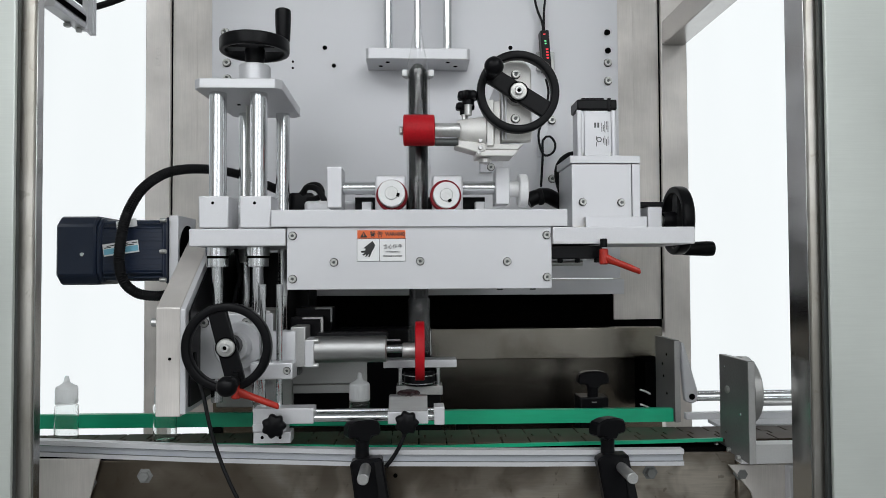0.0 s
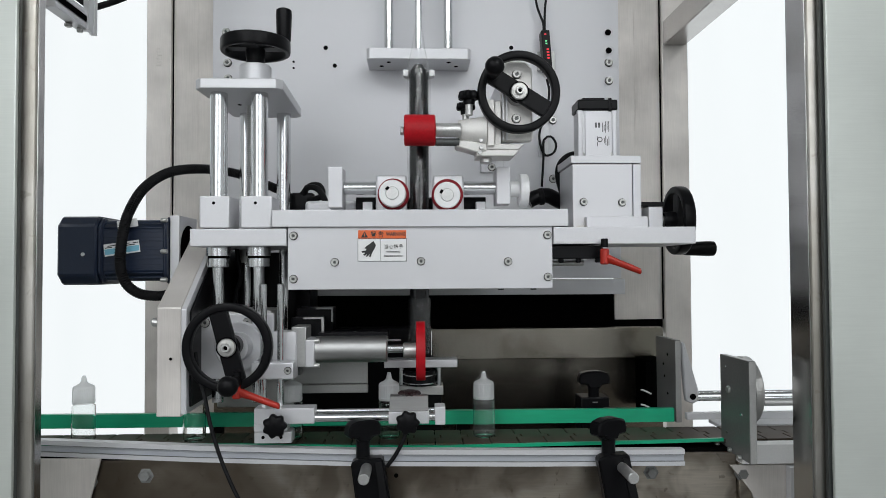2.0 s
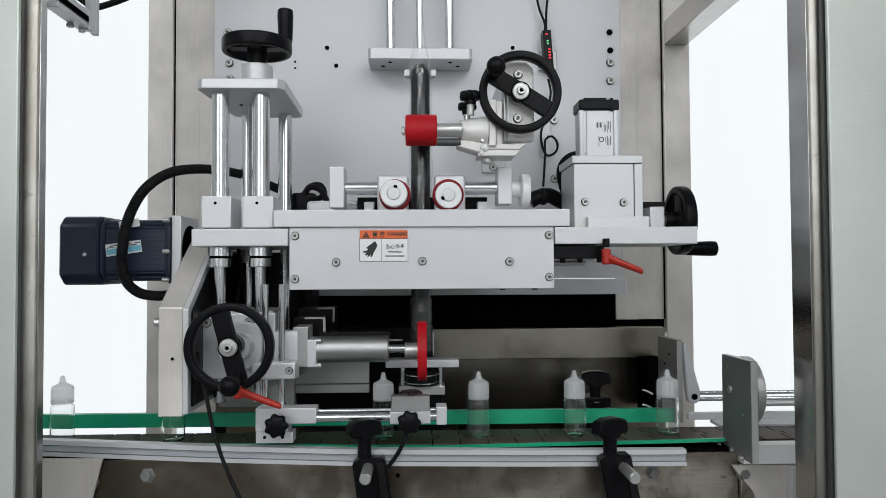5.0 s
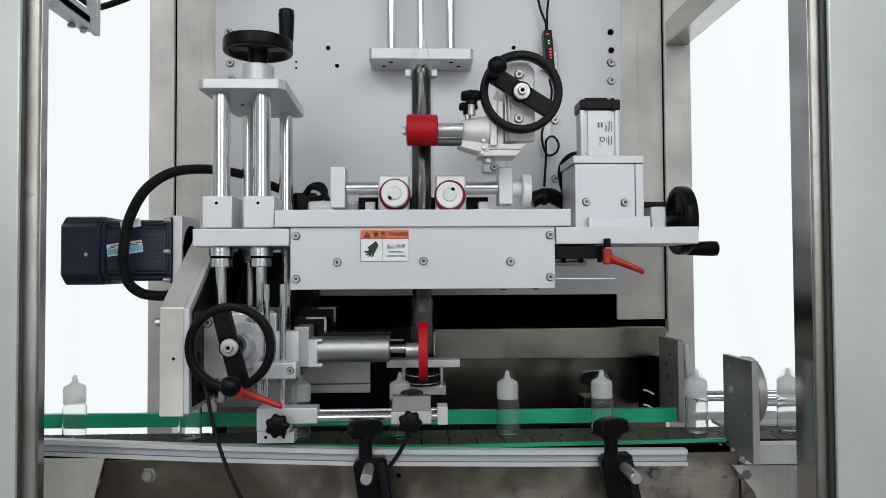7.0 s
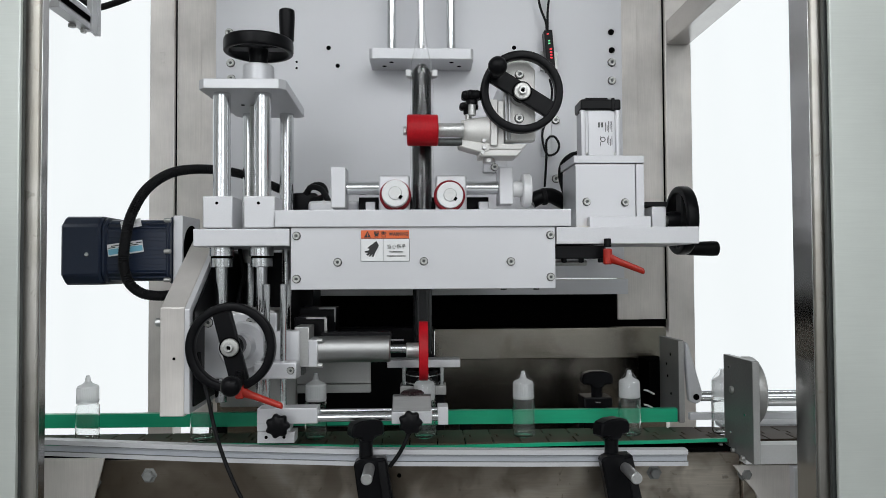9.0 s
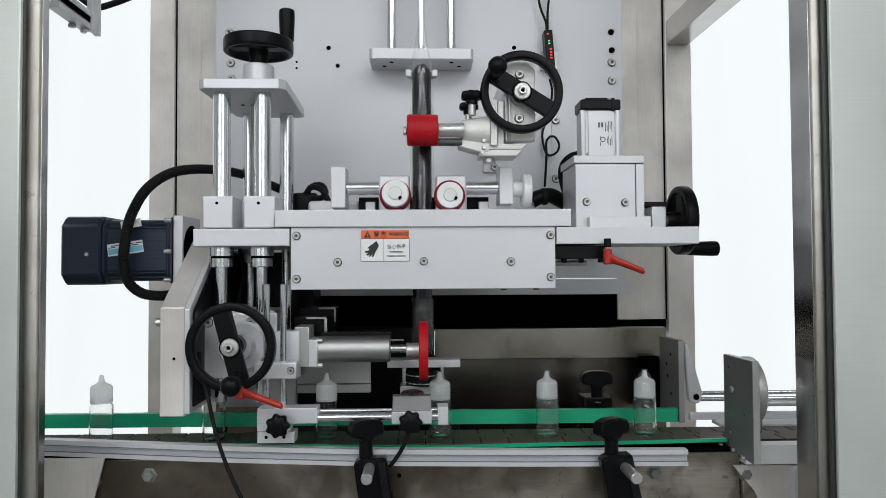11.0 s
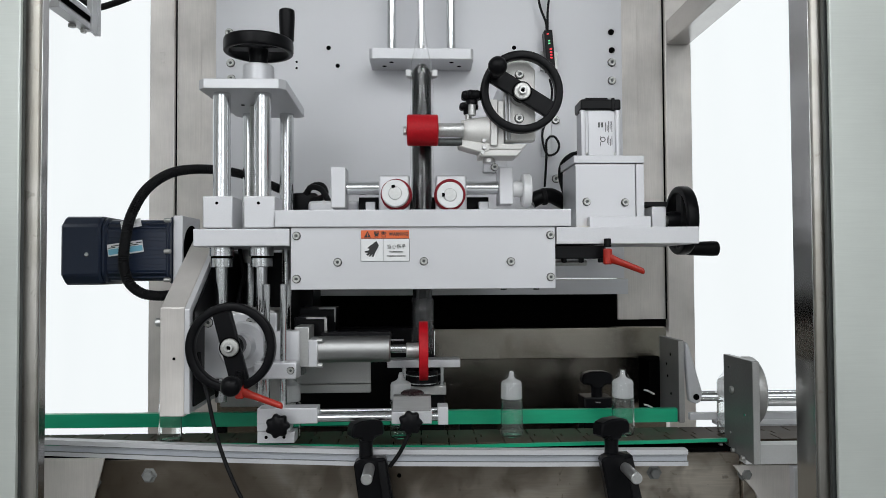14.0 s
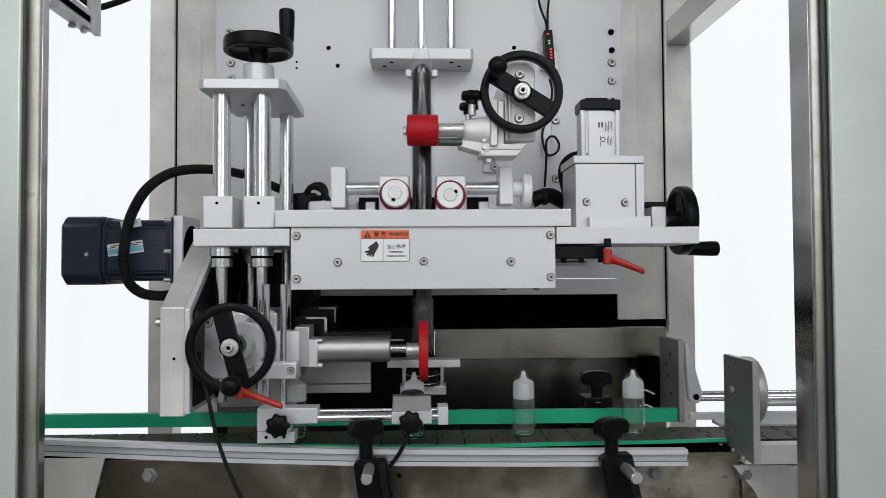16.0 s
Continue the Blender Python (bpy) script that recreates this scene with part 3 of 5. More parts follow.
def gear_motor():
    g = thing("gear_motor", (-470, 1092, 1127), "navy painted gear motor with a ribbed body and white rating labels", "motor")
    y, z = 1096, 1178
    k = 14

    def octagon(x0, x1, h):
        return sidecut([(y - h + k, z - h), (y + h - k, z - h), (y + h, z - h + k), (y + h, z + h - k), (y + h - k, z + h), (y - h + k, z + h), (y - h, z + h - k), (y - h, z - h + k)], x0, x1, 3)
    part("fan_cover", octagon(-529, -472, 51), NAVY, g)
    part("neck", octagon(-473, -464, 48.5), NAVY, g)
    part("body", octagon(-466, -374, 46), NAVY, g)
    for i in range(13):
        zz = z - 40 + i * 80 / 12
        part("rib", box(-463, -378, y - 46.35, y - 45, zz - 1.2, zz + 1.2, 0.5, 1), NAVY, g)
    part("end_plate", octagon(-376, -371, 50), NAVY, g)
    for zz in (z - 44, z - 2, z + 44):
        part("bolt", rod((-379, y - 50, zz), "x", 10, 3.4, 1, 12), ALU_DULL, g)
    part("screw", rod((-491, y - 51, z - 6), "y", 2, 3.2, 0.8, 14), CHROME, g)
    for px, pz, w, hh, tilt, printed in ((-436, 1181, 26, 9, 8, True), (-428, 1217, 15, 6, 10, False)):
        m = pose(px, y - 48.4, pz) @ pose(0, 0, 0, 0, -tilt)
        lab = part("rating_label", moved(box(-w, w, -0.4, 0.4, -hh, hh, 0.15, 1), m), STICKER, g, "white printed rating label")
        if printed:
            part("print_band", moved(box(-w + 1, w - 1, -0.8, -0.5, -hh * 0.75, hh * 0.15, 0), m), BLUE, lab)
            for u0, u1, v in ((-20, -4, 0.55), (6, 12, 0.6), (17, 25, 0.55), (-24, -14, 0.3), (2, 20, 0.3)):
                part("print_bar", moved(box(u0, u1, -0.8, -0.5, hh * v, hh * (v + 0.14), 0), m), INK, lab)
    return g


gear_motor()
single("cable_conduit", sweep([(-231, 1175, 1281), (-285, 1165, 1303), (-327, 1150, 1311), (-365, 1120, 1308), (-390, 1090, 1296), (-411, 1060, 1269), (-424, 1040, 1231), (-428, 1030, 1197), (-431, 1030, 1160), (-426, 1035, 1132), (-411, 1045, 1115), (-389, 1060, 1110), (-372, 1075, 1112)], 7.4, 14, 1.7, 0.55), RUBBER,
       "black corrugated cable conduit looping to the gear motor", "cable conduit", (-420, 1060, 1200))


# ---- servo and gearbox on the side plate ----
def servo():
    s = thing("servo_motor", (288, 1130, 1328), "silver servo motor with a black cap standing on the gearbox", "motor")
    part("body", box(257, 315, 1100, 1142, 1322, 1400, 3), ALU, s)
    for x in (254, 309):
        part("corner_rib", box(x, x + 8, 1097, 1108, 1322, 1400, 2), ALU, s)
    part("end_cap", join(box(254, 318, 1095, 1142, 1399, 1416, 2.5), box(262, 298, 1098, 1140, 1415, 1419, 1.2)), BLACK, s)
    part("cap_lug", box(303, 308, 1094, 1100, 1397, 1418, 1), BLACK, s)
    part("face_plate", box(266, 306, 1097.4, 1101, 1323, 1398, 0.5), ALU, s)
    for x, z, w in ((303, 1364, 17), (300.4, 1368, 13), (298, 1363, 18), (295.6, 1366, 9), (293.2, 1364, 15), (303, 1343, 14), (300.4, 1342, 11), (298, 1343, 15), (295.6, 1346, 9), (284.5, 1341, 7), (284.5, 1351, 6)):
        part("print_bar", box(x, x + 0.9, 1096.9, 1097.3, z, z + w, 0), INK, s)
    for x in (281.5, 286.5):
        part("print_mark", box(x, x + 3, 1096.9, 1097.3, 1371, 1379, 0), SLATE, s)
    part("print_ring", moved(pipe((0, 0, 0), "y", 0.6, 4.2, 3, 0.1, 20), pose(289, 1097.3, 1352)), INK, s)
    for x in (262, 308):
        part("bolt", rod((x, 1102, 1326), "z", 6, 4, 1, 12), STEEL, s)
    return s


servo()


def gearbox():
    g = thing("drive_gearbox", (295, 1120, 1206), "white aluminium drive housing with two front screws", "gearbox")
    part("housing", box(243, 338, 1090, 1190, 1207, 1312, 1.2), ALU, g)
    part("top_flange", box(240, 352, 1088, 1192, 1313, 1325, 1), ALU, g)
    part("side_wall", box(339, 352, 1090, 1190, 1228, 1312, 1), ALU, g)
    part("foot", box(261, 357, 1075, 1190, 1207.5, 1228, 1), ALU, g)
    part("shim", box(243, 260, 1072, 1089, 1207, 1212, 0.4), BRASS, g, "thin brass shim")
    for p in ((260, 1089, 1252), (321, 1089, 1251)):
        cap_screw(*p, g, 5.6)
    return g


gearbox()
wh = thing("wheel_bearing", (385, 1120, 1206), "small aluminium bearing block for the side handwheel shaft", "bearing block")
part("block", box(368, 392, 1105, 1150, 1207, 1246, 2.5), ALU, wh)
part("shaft", rod((380, 1130, 1225), "x", 48, 8), STEEL, wh)
single("black_wedge", sidecut([(1110, 1247), (1110, 1254), (1150, 1254), (1150, 1247)], 352, 395), BLACK, "thin black cable strip behind the bearing block", "cable strip", (370, 1130, 1247))


# ---- mandrel and film ----
MX, MY = 2, 1045
md = thing("sleeve_mandrel", (MX, MY, 1023), "dark polished mandrel rod hanging inside the clear film tube", "mandrel")
part("bar", lathe([(0, 1023), (13, 1023), (14.5, 1026), (14.5, 1436), (13, 1446), (6, 1455), (0, 1457)], (MX, MY, 0), "z", 40), material("dark_polished_mandrel", (0.014, 0.015, 0.016), 0.1, 0.0, 0.15, 120, (1, 1, 0.1), 0.0, 0.2, 12), md)
arc = [math.radians(-8 + 196 * k / 24) for k in range(25)]
part("collar", floorplan([(MX + 24 * math.cos(w), MY + 24 * math.sin(w)) for w in arc] + [(MX + 15.5 * math.cos(w), MY + 15.5 * math.sin(w)) for w in arc[::-1]], 1437, 1447, 0.8), WHITE, md, "white plastic guide ring")


def film_tube():
    f = thing("film_tube", (MX, MY, 1232), "clear plastic sleeve film drawn down over the mandrel", "film tube")
    bm = bmesh.new()
    rings = []
    # flat and narrow above, opening to a round tube over the mandrel, with loose creases
    for z, w, d in ((1800, 2, 1.5), (1600, 2.6, 2), (1553, 3.2, 2.2), (1515, 5.2, 4), (1480, 9.8, 8), (1458, 14, 13), (1444, 16.4, 16), (1420, 17.2, 17), (1398, 16.8, 16.6), (1378, 17.2, 17), (1345, 16.4, 16), (1320, 17.2, 17), (1296, 17.4, 17), (1275, 16.6, 16.5), (1255, 15.6, 16), (1235, 15.5, 16.5)):
        ring = []
        for k in range(40):
            a = 2 * math.pi * k / 40
            q = 1 + (0.045 * math.sin(5 * a + z * 0.05) + 0.03 * math.sin(9 * a - z * 0.11)) * (1 if z < 1445 else 1.8)
            ring.append(bm.verts.new((MX + w * q * math.cos(a), MY + d * q * math.sin(a), z)))
        rings.append(ring)
    for a, b in zip(rings, rings[1:]):
        for k in range(40):
            bm.faces.new((a[k], a[(k + 1) % 40], b[(k + 1) % 40], b[k]))
    part("film", bm, FILM_TIGHT, f, sharp=60)
    return f


film_tube()
fp = thing("film_guide", (2, 1280, 1524), "aluminium film guide plate on two polished rods", "film guide")
part("plate", floorplan([(-86, 1245), (91, 1245), (96, 1250), (96, 1318), (-91, 1318), (-91, 1250)], 1524, 1544, 1), ALU, fp)
part("rod", rod((-52, 1280, 1544), "z", 400, 8.3), CHROME, fp)
part("rod", rod((57, 1280, 1544), "z", 400, 8.3), CHROME, fp)
part("rod", rod((2, 1280, 1544), "z", 400, 6.5), CHROME, fp)
for x, y in ((-66, 1290), (-52, 1265), (57, 1265), (72, 1290)):
    part("hole", rod((x, y, 1523.3), "z", 1, 4, 0.2, 14), DARK, fp)
for x in (-84, 78):
    part("foot", box(x, x + 14, 1296, 1318, 1544, 1558, 1), ALU, fp)


# ---- upper press roller and its drive ----
pr = thing("press_roller", (0, 1000, 1346), "red rubber press roller on a cast aluminium bearing arm", "press roller")
RED_AXIS = (3, 985, 1343.8)
red_roller = part("roller", lathe([(0, -20), (5, -20), (5, -22), (20, -22), (22, -20.5), (22, 20.5), (20, 22), (0, 22)], RED_AXIS, "x", 40), RED, pr, "red rubber roller", at=RED_AXIS)
part("shaft", rod((25, 985, 1344), "x", 36, 10), STEEL, pr)
part("shaft_bar", rod((25, 990, 1328), "x", 34, 5.5), SLATE, pr)
part("hub_nut", rod((-24.5, 985, 1343), "x", 5, 6.5, 1, 6), STEEL, pr)
part("arm", lathe([(10, 58), (15, 58), (16, 59.5), (18.2, 72), (21, 92), (21.5, 98), (0, 98)], (0, 1000, 1345), "x", 48), CAST, pr, "cast aluminium bearing cone")
part("arm_lip", moved(outline([(54, 1322), (54, 1332), (62, 1331), (98, 1326), (98, 1315), (85, 1313)], 34, 1.5), pose(0, 988, 0)), CAST, pr)
part("arm_flange", box(99, 109, 984, 1040, 1322, 1388, 1.2), CAST, pr)
part("arm_flange", box(110, 119, 992, 1050, 1323, 1388, 1.2), CAST, pr)
for z in (1326, 1352, 1364):
    part("bolt", rod((95, 994, z), "x", 4, 3, 0.5, 10), STEEL, pr)
part("arm_step", moved(outline([(92, 1318), (92, 1325.5), (152, 1325.5), (144, 1318)], 52, 0.8), pose(0, 990, 0)), CAST, pr)
part("arm_foot", moved(outline([(84, 1308.5), (84, 1317.5), (146, 1317.5), (137, 1308.5)], 46, 0.8), pose(0, 990, 0)), CAST, pr)
for x, z in ((90, 1330), (90, 1320), (88, 1313)):
    part("bolt", rod((x, 988, z), "y", 4, 3.2, 0.6, 12), STEEL, pr)
part("foot_stud", rod((99, 1012, 1301), "z", 7, 9, 1, 20), STEEL, pr)
for x in (121.5, 126.5):
    part("rib", box(x, x + 2.5, 994, 999, 1332, 1420, 0.8), ALU, pr)
part("front_plate", moved(outline([(120, 1331), (164, 1331), (166, 1334), (166, 1436), (156, 1448), (130, 1448), (120, 1436)], 14, 2.2), pose(0, 1000, 0)), CAST, pr)
for p in ((143, 1000, 1428), (142, 1000, 1364)):
    cap_screw(*p, pr, 6)
part("wheel_boss", rod((143, 1004, 1397), "y", 20, 15), ALU_DULL, pr)
part("rear_mount", box(124, 162, 1016, 1319, 1364, 1440, 3), ALU, pr)


def lobed(r, lobes, h, p, m):
    """A lobed clamping knob, its front at +z of m."""
    pts = [((r * (1 + 0.1 * math.cos(lobes * a))) * math.cos(a), (r * (1 + 0.1 * math.cos(lobes * a))) * math.sin(a)) for a in (2 * math.pi * k / 72 for k in range(72))]
    bm = bmesh.new()
    rings = [[bm.verts.new((x * s, y * s, z)) for x, y in pts] for s, z in ((0.8, -h / 2), (0.96, -h / 2 + 1.5), (1, 0), (0.96, h / 2 - 2), (0.75, h / 2))]
    for a, b in zip(rings, rings[1:]):
        for k in range(72):
            bm.faces.new((a[k], a[(k + 1) % 72], b[(k + 1) % 72], b[k]))
    bm.faces.new(rings[0]), bm.faces.new(rings[-1])
    bmesh.ops.recalc_face_normals(bm, faces=bm.faces)
    return moved(bm, Matrix.Translation(p) @ m)


def lobed_knob(parent, p, m, r, stem=18):
    k = part("knob", lobed(r, 7, r * 0.8, p, m), BLACK, parent, "black lobed clamp knob")
    part("stem", moved(rod((0, 0, -r * 0.4 - stem), "z", stem, r * 0.36, 0.5, 18), Matrix.Translation(p) @ m), STEEL, k)
    part("hub", moved(rod((0, 0, -r * 0.5 - 5), "z", 7, r * 0.55, 1, 20), Matrix.Translation(p) @ m), BLACK, k)
    return k


part("foot_bracket", box(118, 163, 1311, 1319.5, 1329, 1366, 2), ALU, pr)
cap_screw(139, 1310.5, 1339, pr, 6.5)
lobed_knob(pr, (73, 985, 1393), Matrix.Identity(4), 15, 22)
lobed_knob(pr, (69, 1000, 1381), Matrix.Identity(4), 13, 14)


# ---- feed rollers on the head ----
def feed_roller(x, z, proud, label):
    f = thing("feed_roller", (x, 1000, z), label, "feed roller", "feed rollers")
    at = (x, 1000, z)
    w = part("wheel", pipe((x, 1022, z), "y", 22 + proud, 19, 4, 1.2, 40), WHITE, f, "white plastic roller core", at=at)
    part("tyre", pipe((x, 1026, z - 1), "y", 22, 22.6, 18.8, 1.5, 48), TYRE, w, "dark red rubber tyre")
    part("shaft_end", rod((x, 1022, z), "y", 23.5 + proud, 9.5, 0.8, 24), STEEL, w)
    part("key", box(x + 7.5, x + 11.5, 997.5 - proud, 1000 - proud, z - 2.6, z + 2.6, 0.3), DARK, w)
    return f, w


roller_a, wheel_a = feed_roller(-36, 1255, 16, "white feed roller with a red rubber tyre beside the film tube")
roller_b, wheel_b = feed_roller(42, 1254, 0, "white feed roller with a red rubber tyre and a keyed shaft")
fd = thing("roller_carrier", (0, 1055, 1231), "aluminium roller carrier with polished cross shafts", "roller carrier")
for x0, x1 in ((-62, -16), (22, 68)):
    part("bearing_plate", box(x0, x1, 1030, 1052, 1232, 1287, 5, 3), ALU, fd)
part("cross_shaft", rod((-112, 1062, 1271), "x", 52, 10), CHROME, fd)
part("cross_shaft", rod((64, 1062, 1271), "x", 54, 10), CHROME, fd)
part("end_block", box(-134, -112, 1045, 1090, 1240, 1301, 1.5), ALU, fd)
part("end_block", box(118, 139, 1045, 1090, 1245, 1301, 1.5), ALU, fd)
part("hub", rod((139, 1062, 1269), "x", 16, 12, 1), WHITE, fd)
part("disc", rod((154, 1062, 1267), "x", 13, 25, 1.5, 40), WHITE, fd, "white plastic disc")
part("rear_block", box(-98, 108, 1110, 1150, 1232, 1262, 1), BLACK, fd)
part("foot_block", box(-85, -70, 1080, 1100, 1232, 1252, 1), ALU, fd)
part("foot_block", box(90, 105, 1080, 1100, 1232, 1252, 1), ALU, fd)
part("rear_wall", box(-180, -95, 1120, 1140, 1232, 1258, 6), ALU, fd)

# cover screws and warning label of the head
for p in ((-173, 979.5, 1195), (182, 979.5, 1195), (-173, 979.5, 1135), (182, 979.5, 1136), (-116, 979.5, 1158), (4, 979.5, 1159), (126, 979.5, 1158)):
    cap_screw(*p, head_thing, 5.2)


def text(name, body, size, x, y, z, mat, parent, width=None):
    c = bpy.data.curves.new(name, "FONT")
    c.body, c.size, c.align_x, c.align_y, c.extrude, c.offset = body, size * MM, "CENTER", "CENTER", 0.0001, size * 0.028 * MM
    tmp = bpy.data.objects.new("tmp", c)
    scene.collection.objects.link(tmp)
    me = bpy.data.meshes.new_from_object(tmp.evaluated_get(bpy.context.evaluated_depsgraph_get()))
    bpy.data.objects.remove(tmp)
    me.materials.clear()
    me.materials.append(mat)
    if width:
        s = width * MM / max(v.co.x for v in me.vertices) / 2
        for v in me.vertices:
            v.co.x *= s
    ob = new(name, me)
    ob.parent = parent
    ob.matrix_basis = Matrix.Translation((Vector((x, y, z)) - BASE[parent.name]) * MM) @ pose(0, 0, 0, 90)
    BASE[ob.name] = Vector((x, y, z))
    return ob


def strokes(parent, lines, y, mat, w=0.55):
    """Printed characters drawn as short bars: (x0, z0, x1, z1)."""
    bms = []
    for x0, z0, x1, z1 in lines:
        a, b = Vector((x0, 0, z0)), Vector((x1, 0, z1))
        m = Matrix.Translation(((x0 + x1) / 2, y, (z0 + z1) / 2)) @ pose(0, 0, 0, 0, -math.degrees(math.atan2(z1 - z0, x1 - x0)))
        n = (b - a).length / 2
        bms.append(moved(box(-n, n, -0.1, 0.1, -w / 2, w / 2, 0), m))
    return part("printed_character", join(*bms), mat, parent)


# the signs of the warning label, as strokes on a 10 x 10 grid
GLYPHS = {
    "warn_a": ((1, 9, 4, 9), (2, 9.8, 2, 8.2), (5, 9, 9, 9), (6, 9.8, 6, 8), (0.8, 7.6, 4.2, 7.6), (4.2, 7.6, 4, 5.6), (1, 6.4, 3.4, 6.4), (5, 7.4, 9, 5.6), (9, 7.6, 5, 5.6), (0, 5, 10, 5), (2, 4, 8, 4), (2, 3, 8, 3), (2.4, 2, 7.6, 2), (2.4, 0, 7.6, 0), (2.4, 2, 2.4, 0), (7.6, 2, 7.6, 0)),
    "warn_b": ((2.6, 9.6, 1.6, 7.6), (1.8, 8, 9, 8), (5, 10, 5, 5.6), (0, 5.6, 10, 5.6), (2, 4, 8, 4), (2, 4, 2, 0), (8, 4, 8, 0), (2, 0, 8, 0)),
    "care_a": ((5, 10, 5, 6), (1.6, 9, 2.8, 7), (8.4, 9, 7.2, 7), (1.2, 6, 8.8, 6), (8.8, 6, 8.8, 0), (1.2, 0.4, 8.8, 0.4), (1.8, 3.2, 8.8, 3.2)),
    "care_b": ((1, 5, 0.4, 2), (3, 6.6, 3, 1), (3, 1, 4, 0.2), (4, 0.2, 7.4, 0.2), (7.4, 0.2, 7.8, 2.4), (5, 9, 6, 7), (8.6, 6.4, 9.8, 3.4)),
    "care_c": ((2.6, 10, 0.4, 5), (1.6, 7.6, 1.6, 0), (5, 10, 3.6, 7), (4.4, 8.2, 10, 8.2), (4, 5, 9.4, 5), (9.4, 5, 8.6, 0.4), (6.4, 7, 6, 3.6), (6, 3.6, 3.2, 0)),
    "care_d": ((8, 9.8, 2, 8.8), (1, 6.6, 9, 6.6), (0, 4, 10, 4), (5, 9.2, 5, 0.6), (5, 0.6, 3.6, 0.4)),
}


def glyph(key, x, z, size, y, mat, parent, w):
    s = size / 10
    strokes(parent, [(x + a * s, z + b * s, x + c * s, z + d * s) for a, b, c, d in GLYPHS[key]], y, mat, w)


def warning_label():
    lab = part("warning_label", box(-84, -16, 979.3, 979.9, 1159, 1203, 0), STICKER, head_thing, "white warning label with an orange heading")
    part("heading", box(-83.5, -16.5, 978.9, 979.25, 1191, 1202.5, 0), ORANGE, lab)
    for b in ((-84, -16, 1159, 1159.5), (-84, -16, 1190.4, 1190.9), (-84, -83.5, 1159, 1191), (-16.5, -16, 1159, 1191), (-53, -52.5, 1159, 1190.5)):
        part("frame_line", box(b[0], b[1], 978.9, 979.25, b[2], b[3], 0), INK, lab)
    part("triangle", moved(outline([(-5, 0), (5, 0), (0, 8.6)], 0.3, 0), pose(-74.5, 978.5, 1192.4)), INK, lab)
    part("triangle_mark", box(-75, -74, 978.2, 978.45, 1194, 1198, 0), ORANGE, lab)
    y = 978.7
    for key, x in (("warn_a", -66), ("warn_b", -56)):
        glyph(key, x, 1193, 8, y, INK, lab, 0.8)
    text("word", "WARNING", 6.6, -31, 978.8, 1196.8, INK, lab, 27)
    for i, key in enumerate(("care_a", "care_b", "care_c", "care_d")):
        glyph(key, -47.5 + i * 6.9, 1177, 5.8, y, INK, lab, 0.6)
    text("word", "WARNING", 3, -34.5, 978.8, 1172.3, INK, lab, 19)
    text("word", "INJURE HAND", 3, -34.5, 978.8, 1166.3, INK, lab, 26)
    part("pictogram", moved(outline([(1.6, 8.4), (-3.2, 5.0), (-5.8, 2.4), (-2.6, 1.6), (-3.9, -0.8), (-9.7, -1.6), (-8.9, -3.7), (-4.2, -3.9), (-7.4, -6.3), (-5.8, -7.9), (-2.4, -6.0), (-3.7, -9.7), (-1.3, -8.9), (1.8, -5.3), (0.5, -9.2), (2.6, -10.3), (5.3, -3.4), (8.9, 2.9), (10.5, 6.3), (6.8, 12.4)], 0.3, 0), pose(-69, 978.6, 1175)), INK, lab)
    return lab


warning_label()
part("mount", box(-140, 140, 1181, 1319, 1140, 1200, 1), ALU_DULL, head_thing)
part("rear_cover", box(-176, 184, 1112, 1180, 1131, 1204, 2), ALU, head_thing)
for x in (118, 165):
    part("pin", rod((x, 1000, 1117.5), "z", 6, 4.5, 0.6, 14), SLATE, head_thing)
part("slide_bar", box(190, 262, 985, 1100, 1162, 1180, 1), BLACK, head_thing)
part("slide_screw", rod((190, 1060, 1156), "x", 62, 4), STEEL, head_thing)
for x in (205, 230, 258):
    part("bolt", rod((x, 1000, 1156), "z", 8, 4, 1, 12), BLACK, head_thing)


def clamp_lever(p, q, label):
    c = thing("clamp_lever", p, label, "clamp lever", "clamp levers")
    a, b = Vector(p), Vector(q)
    part("boss", rod((a.x, a.y, a.z - 10), "z", 22, 6.2, 1.5, 24), LEVER, c)
    part("stud", rod((a.x, a.y, a.z + 14), "z", 12, 5, 0.5, 18), BLACK, c)
    n = (b - a).length
    arm = bmesh.new()
    rings = []
    for s, w, h in ((0, 5, 7.5), (0.3, 4.2, 5.2), (0.8, 4.2, 4.6), (0.97, 4, 4.2), (1.0, 2.4, 2.6)):
        c0 = a + (b - a) * s
        rings.append([arm.verts.new((c0.x, c0.y + w * math.cos(t), c0.z + h * math.sin(t))) for t in (2 * math.pi * k / 16 for k in range(16))])
    for u, v in zip(rings, rings[1:]):
        for k in range(16):
            arm.faces.new((u[k], u[(k + 1) % 16], v[(k + 1) % 16], v[k]))
    arm.faces.new(rings[0]), arm.faces.new(rings[-1])
    bmesh.ops.recalc_face_normals(arm, faces=arm.faces)
    part("arm", arm, LEVER, c)
    return c


clamp_lever((259, 965, 1163), (302, 940, 1143), "red plastic clamp lever under the side plate")
clamp_lever((-239, 935, 989), (-182, 930, 969), "red plastic clamp lever below the handwheel")


SATIN_BAR = material("satin_turned_bar", (0.42, 0.42, 0.415), 0.47, 1.0, 0.06, 400, (0.1, 1, 1), 0.03, 0.06, 8)

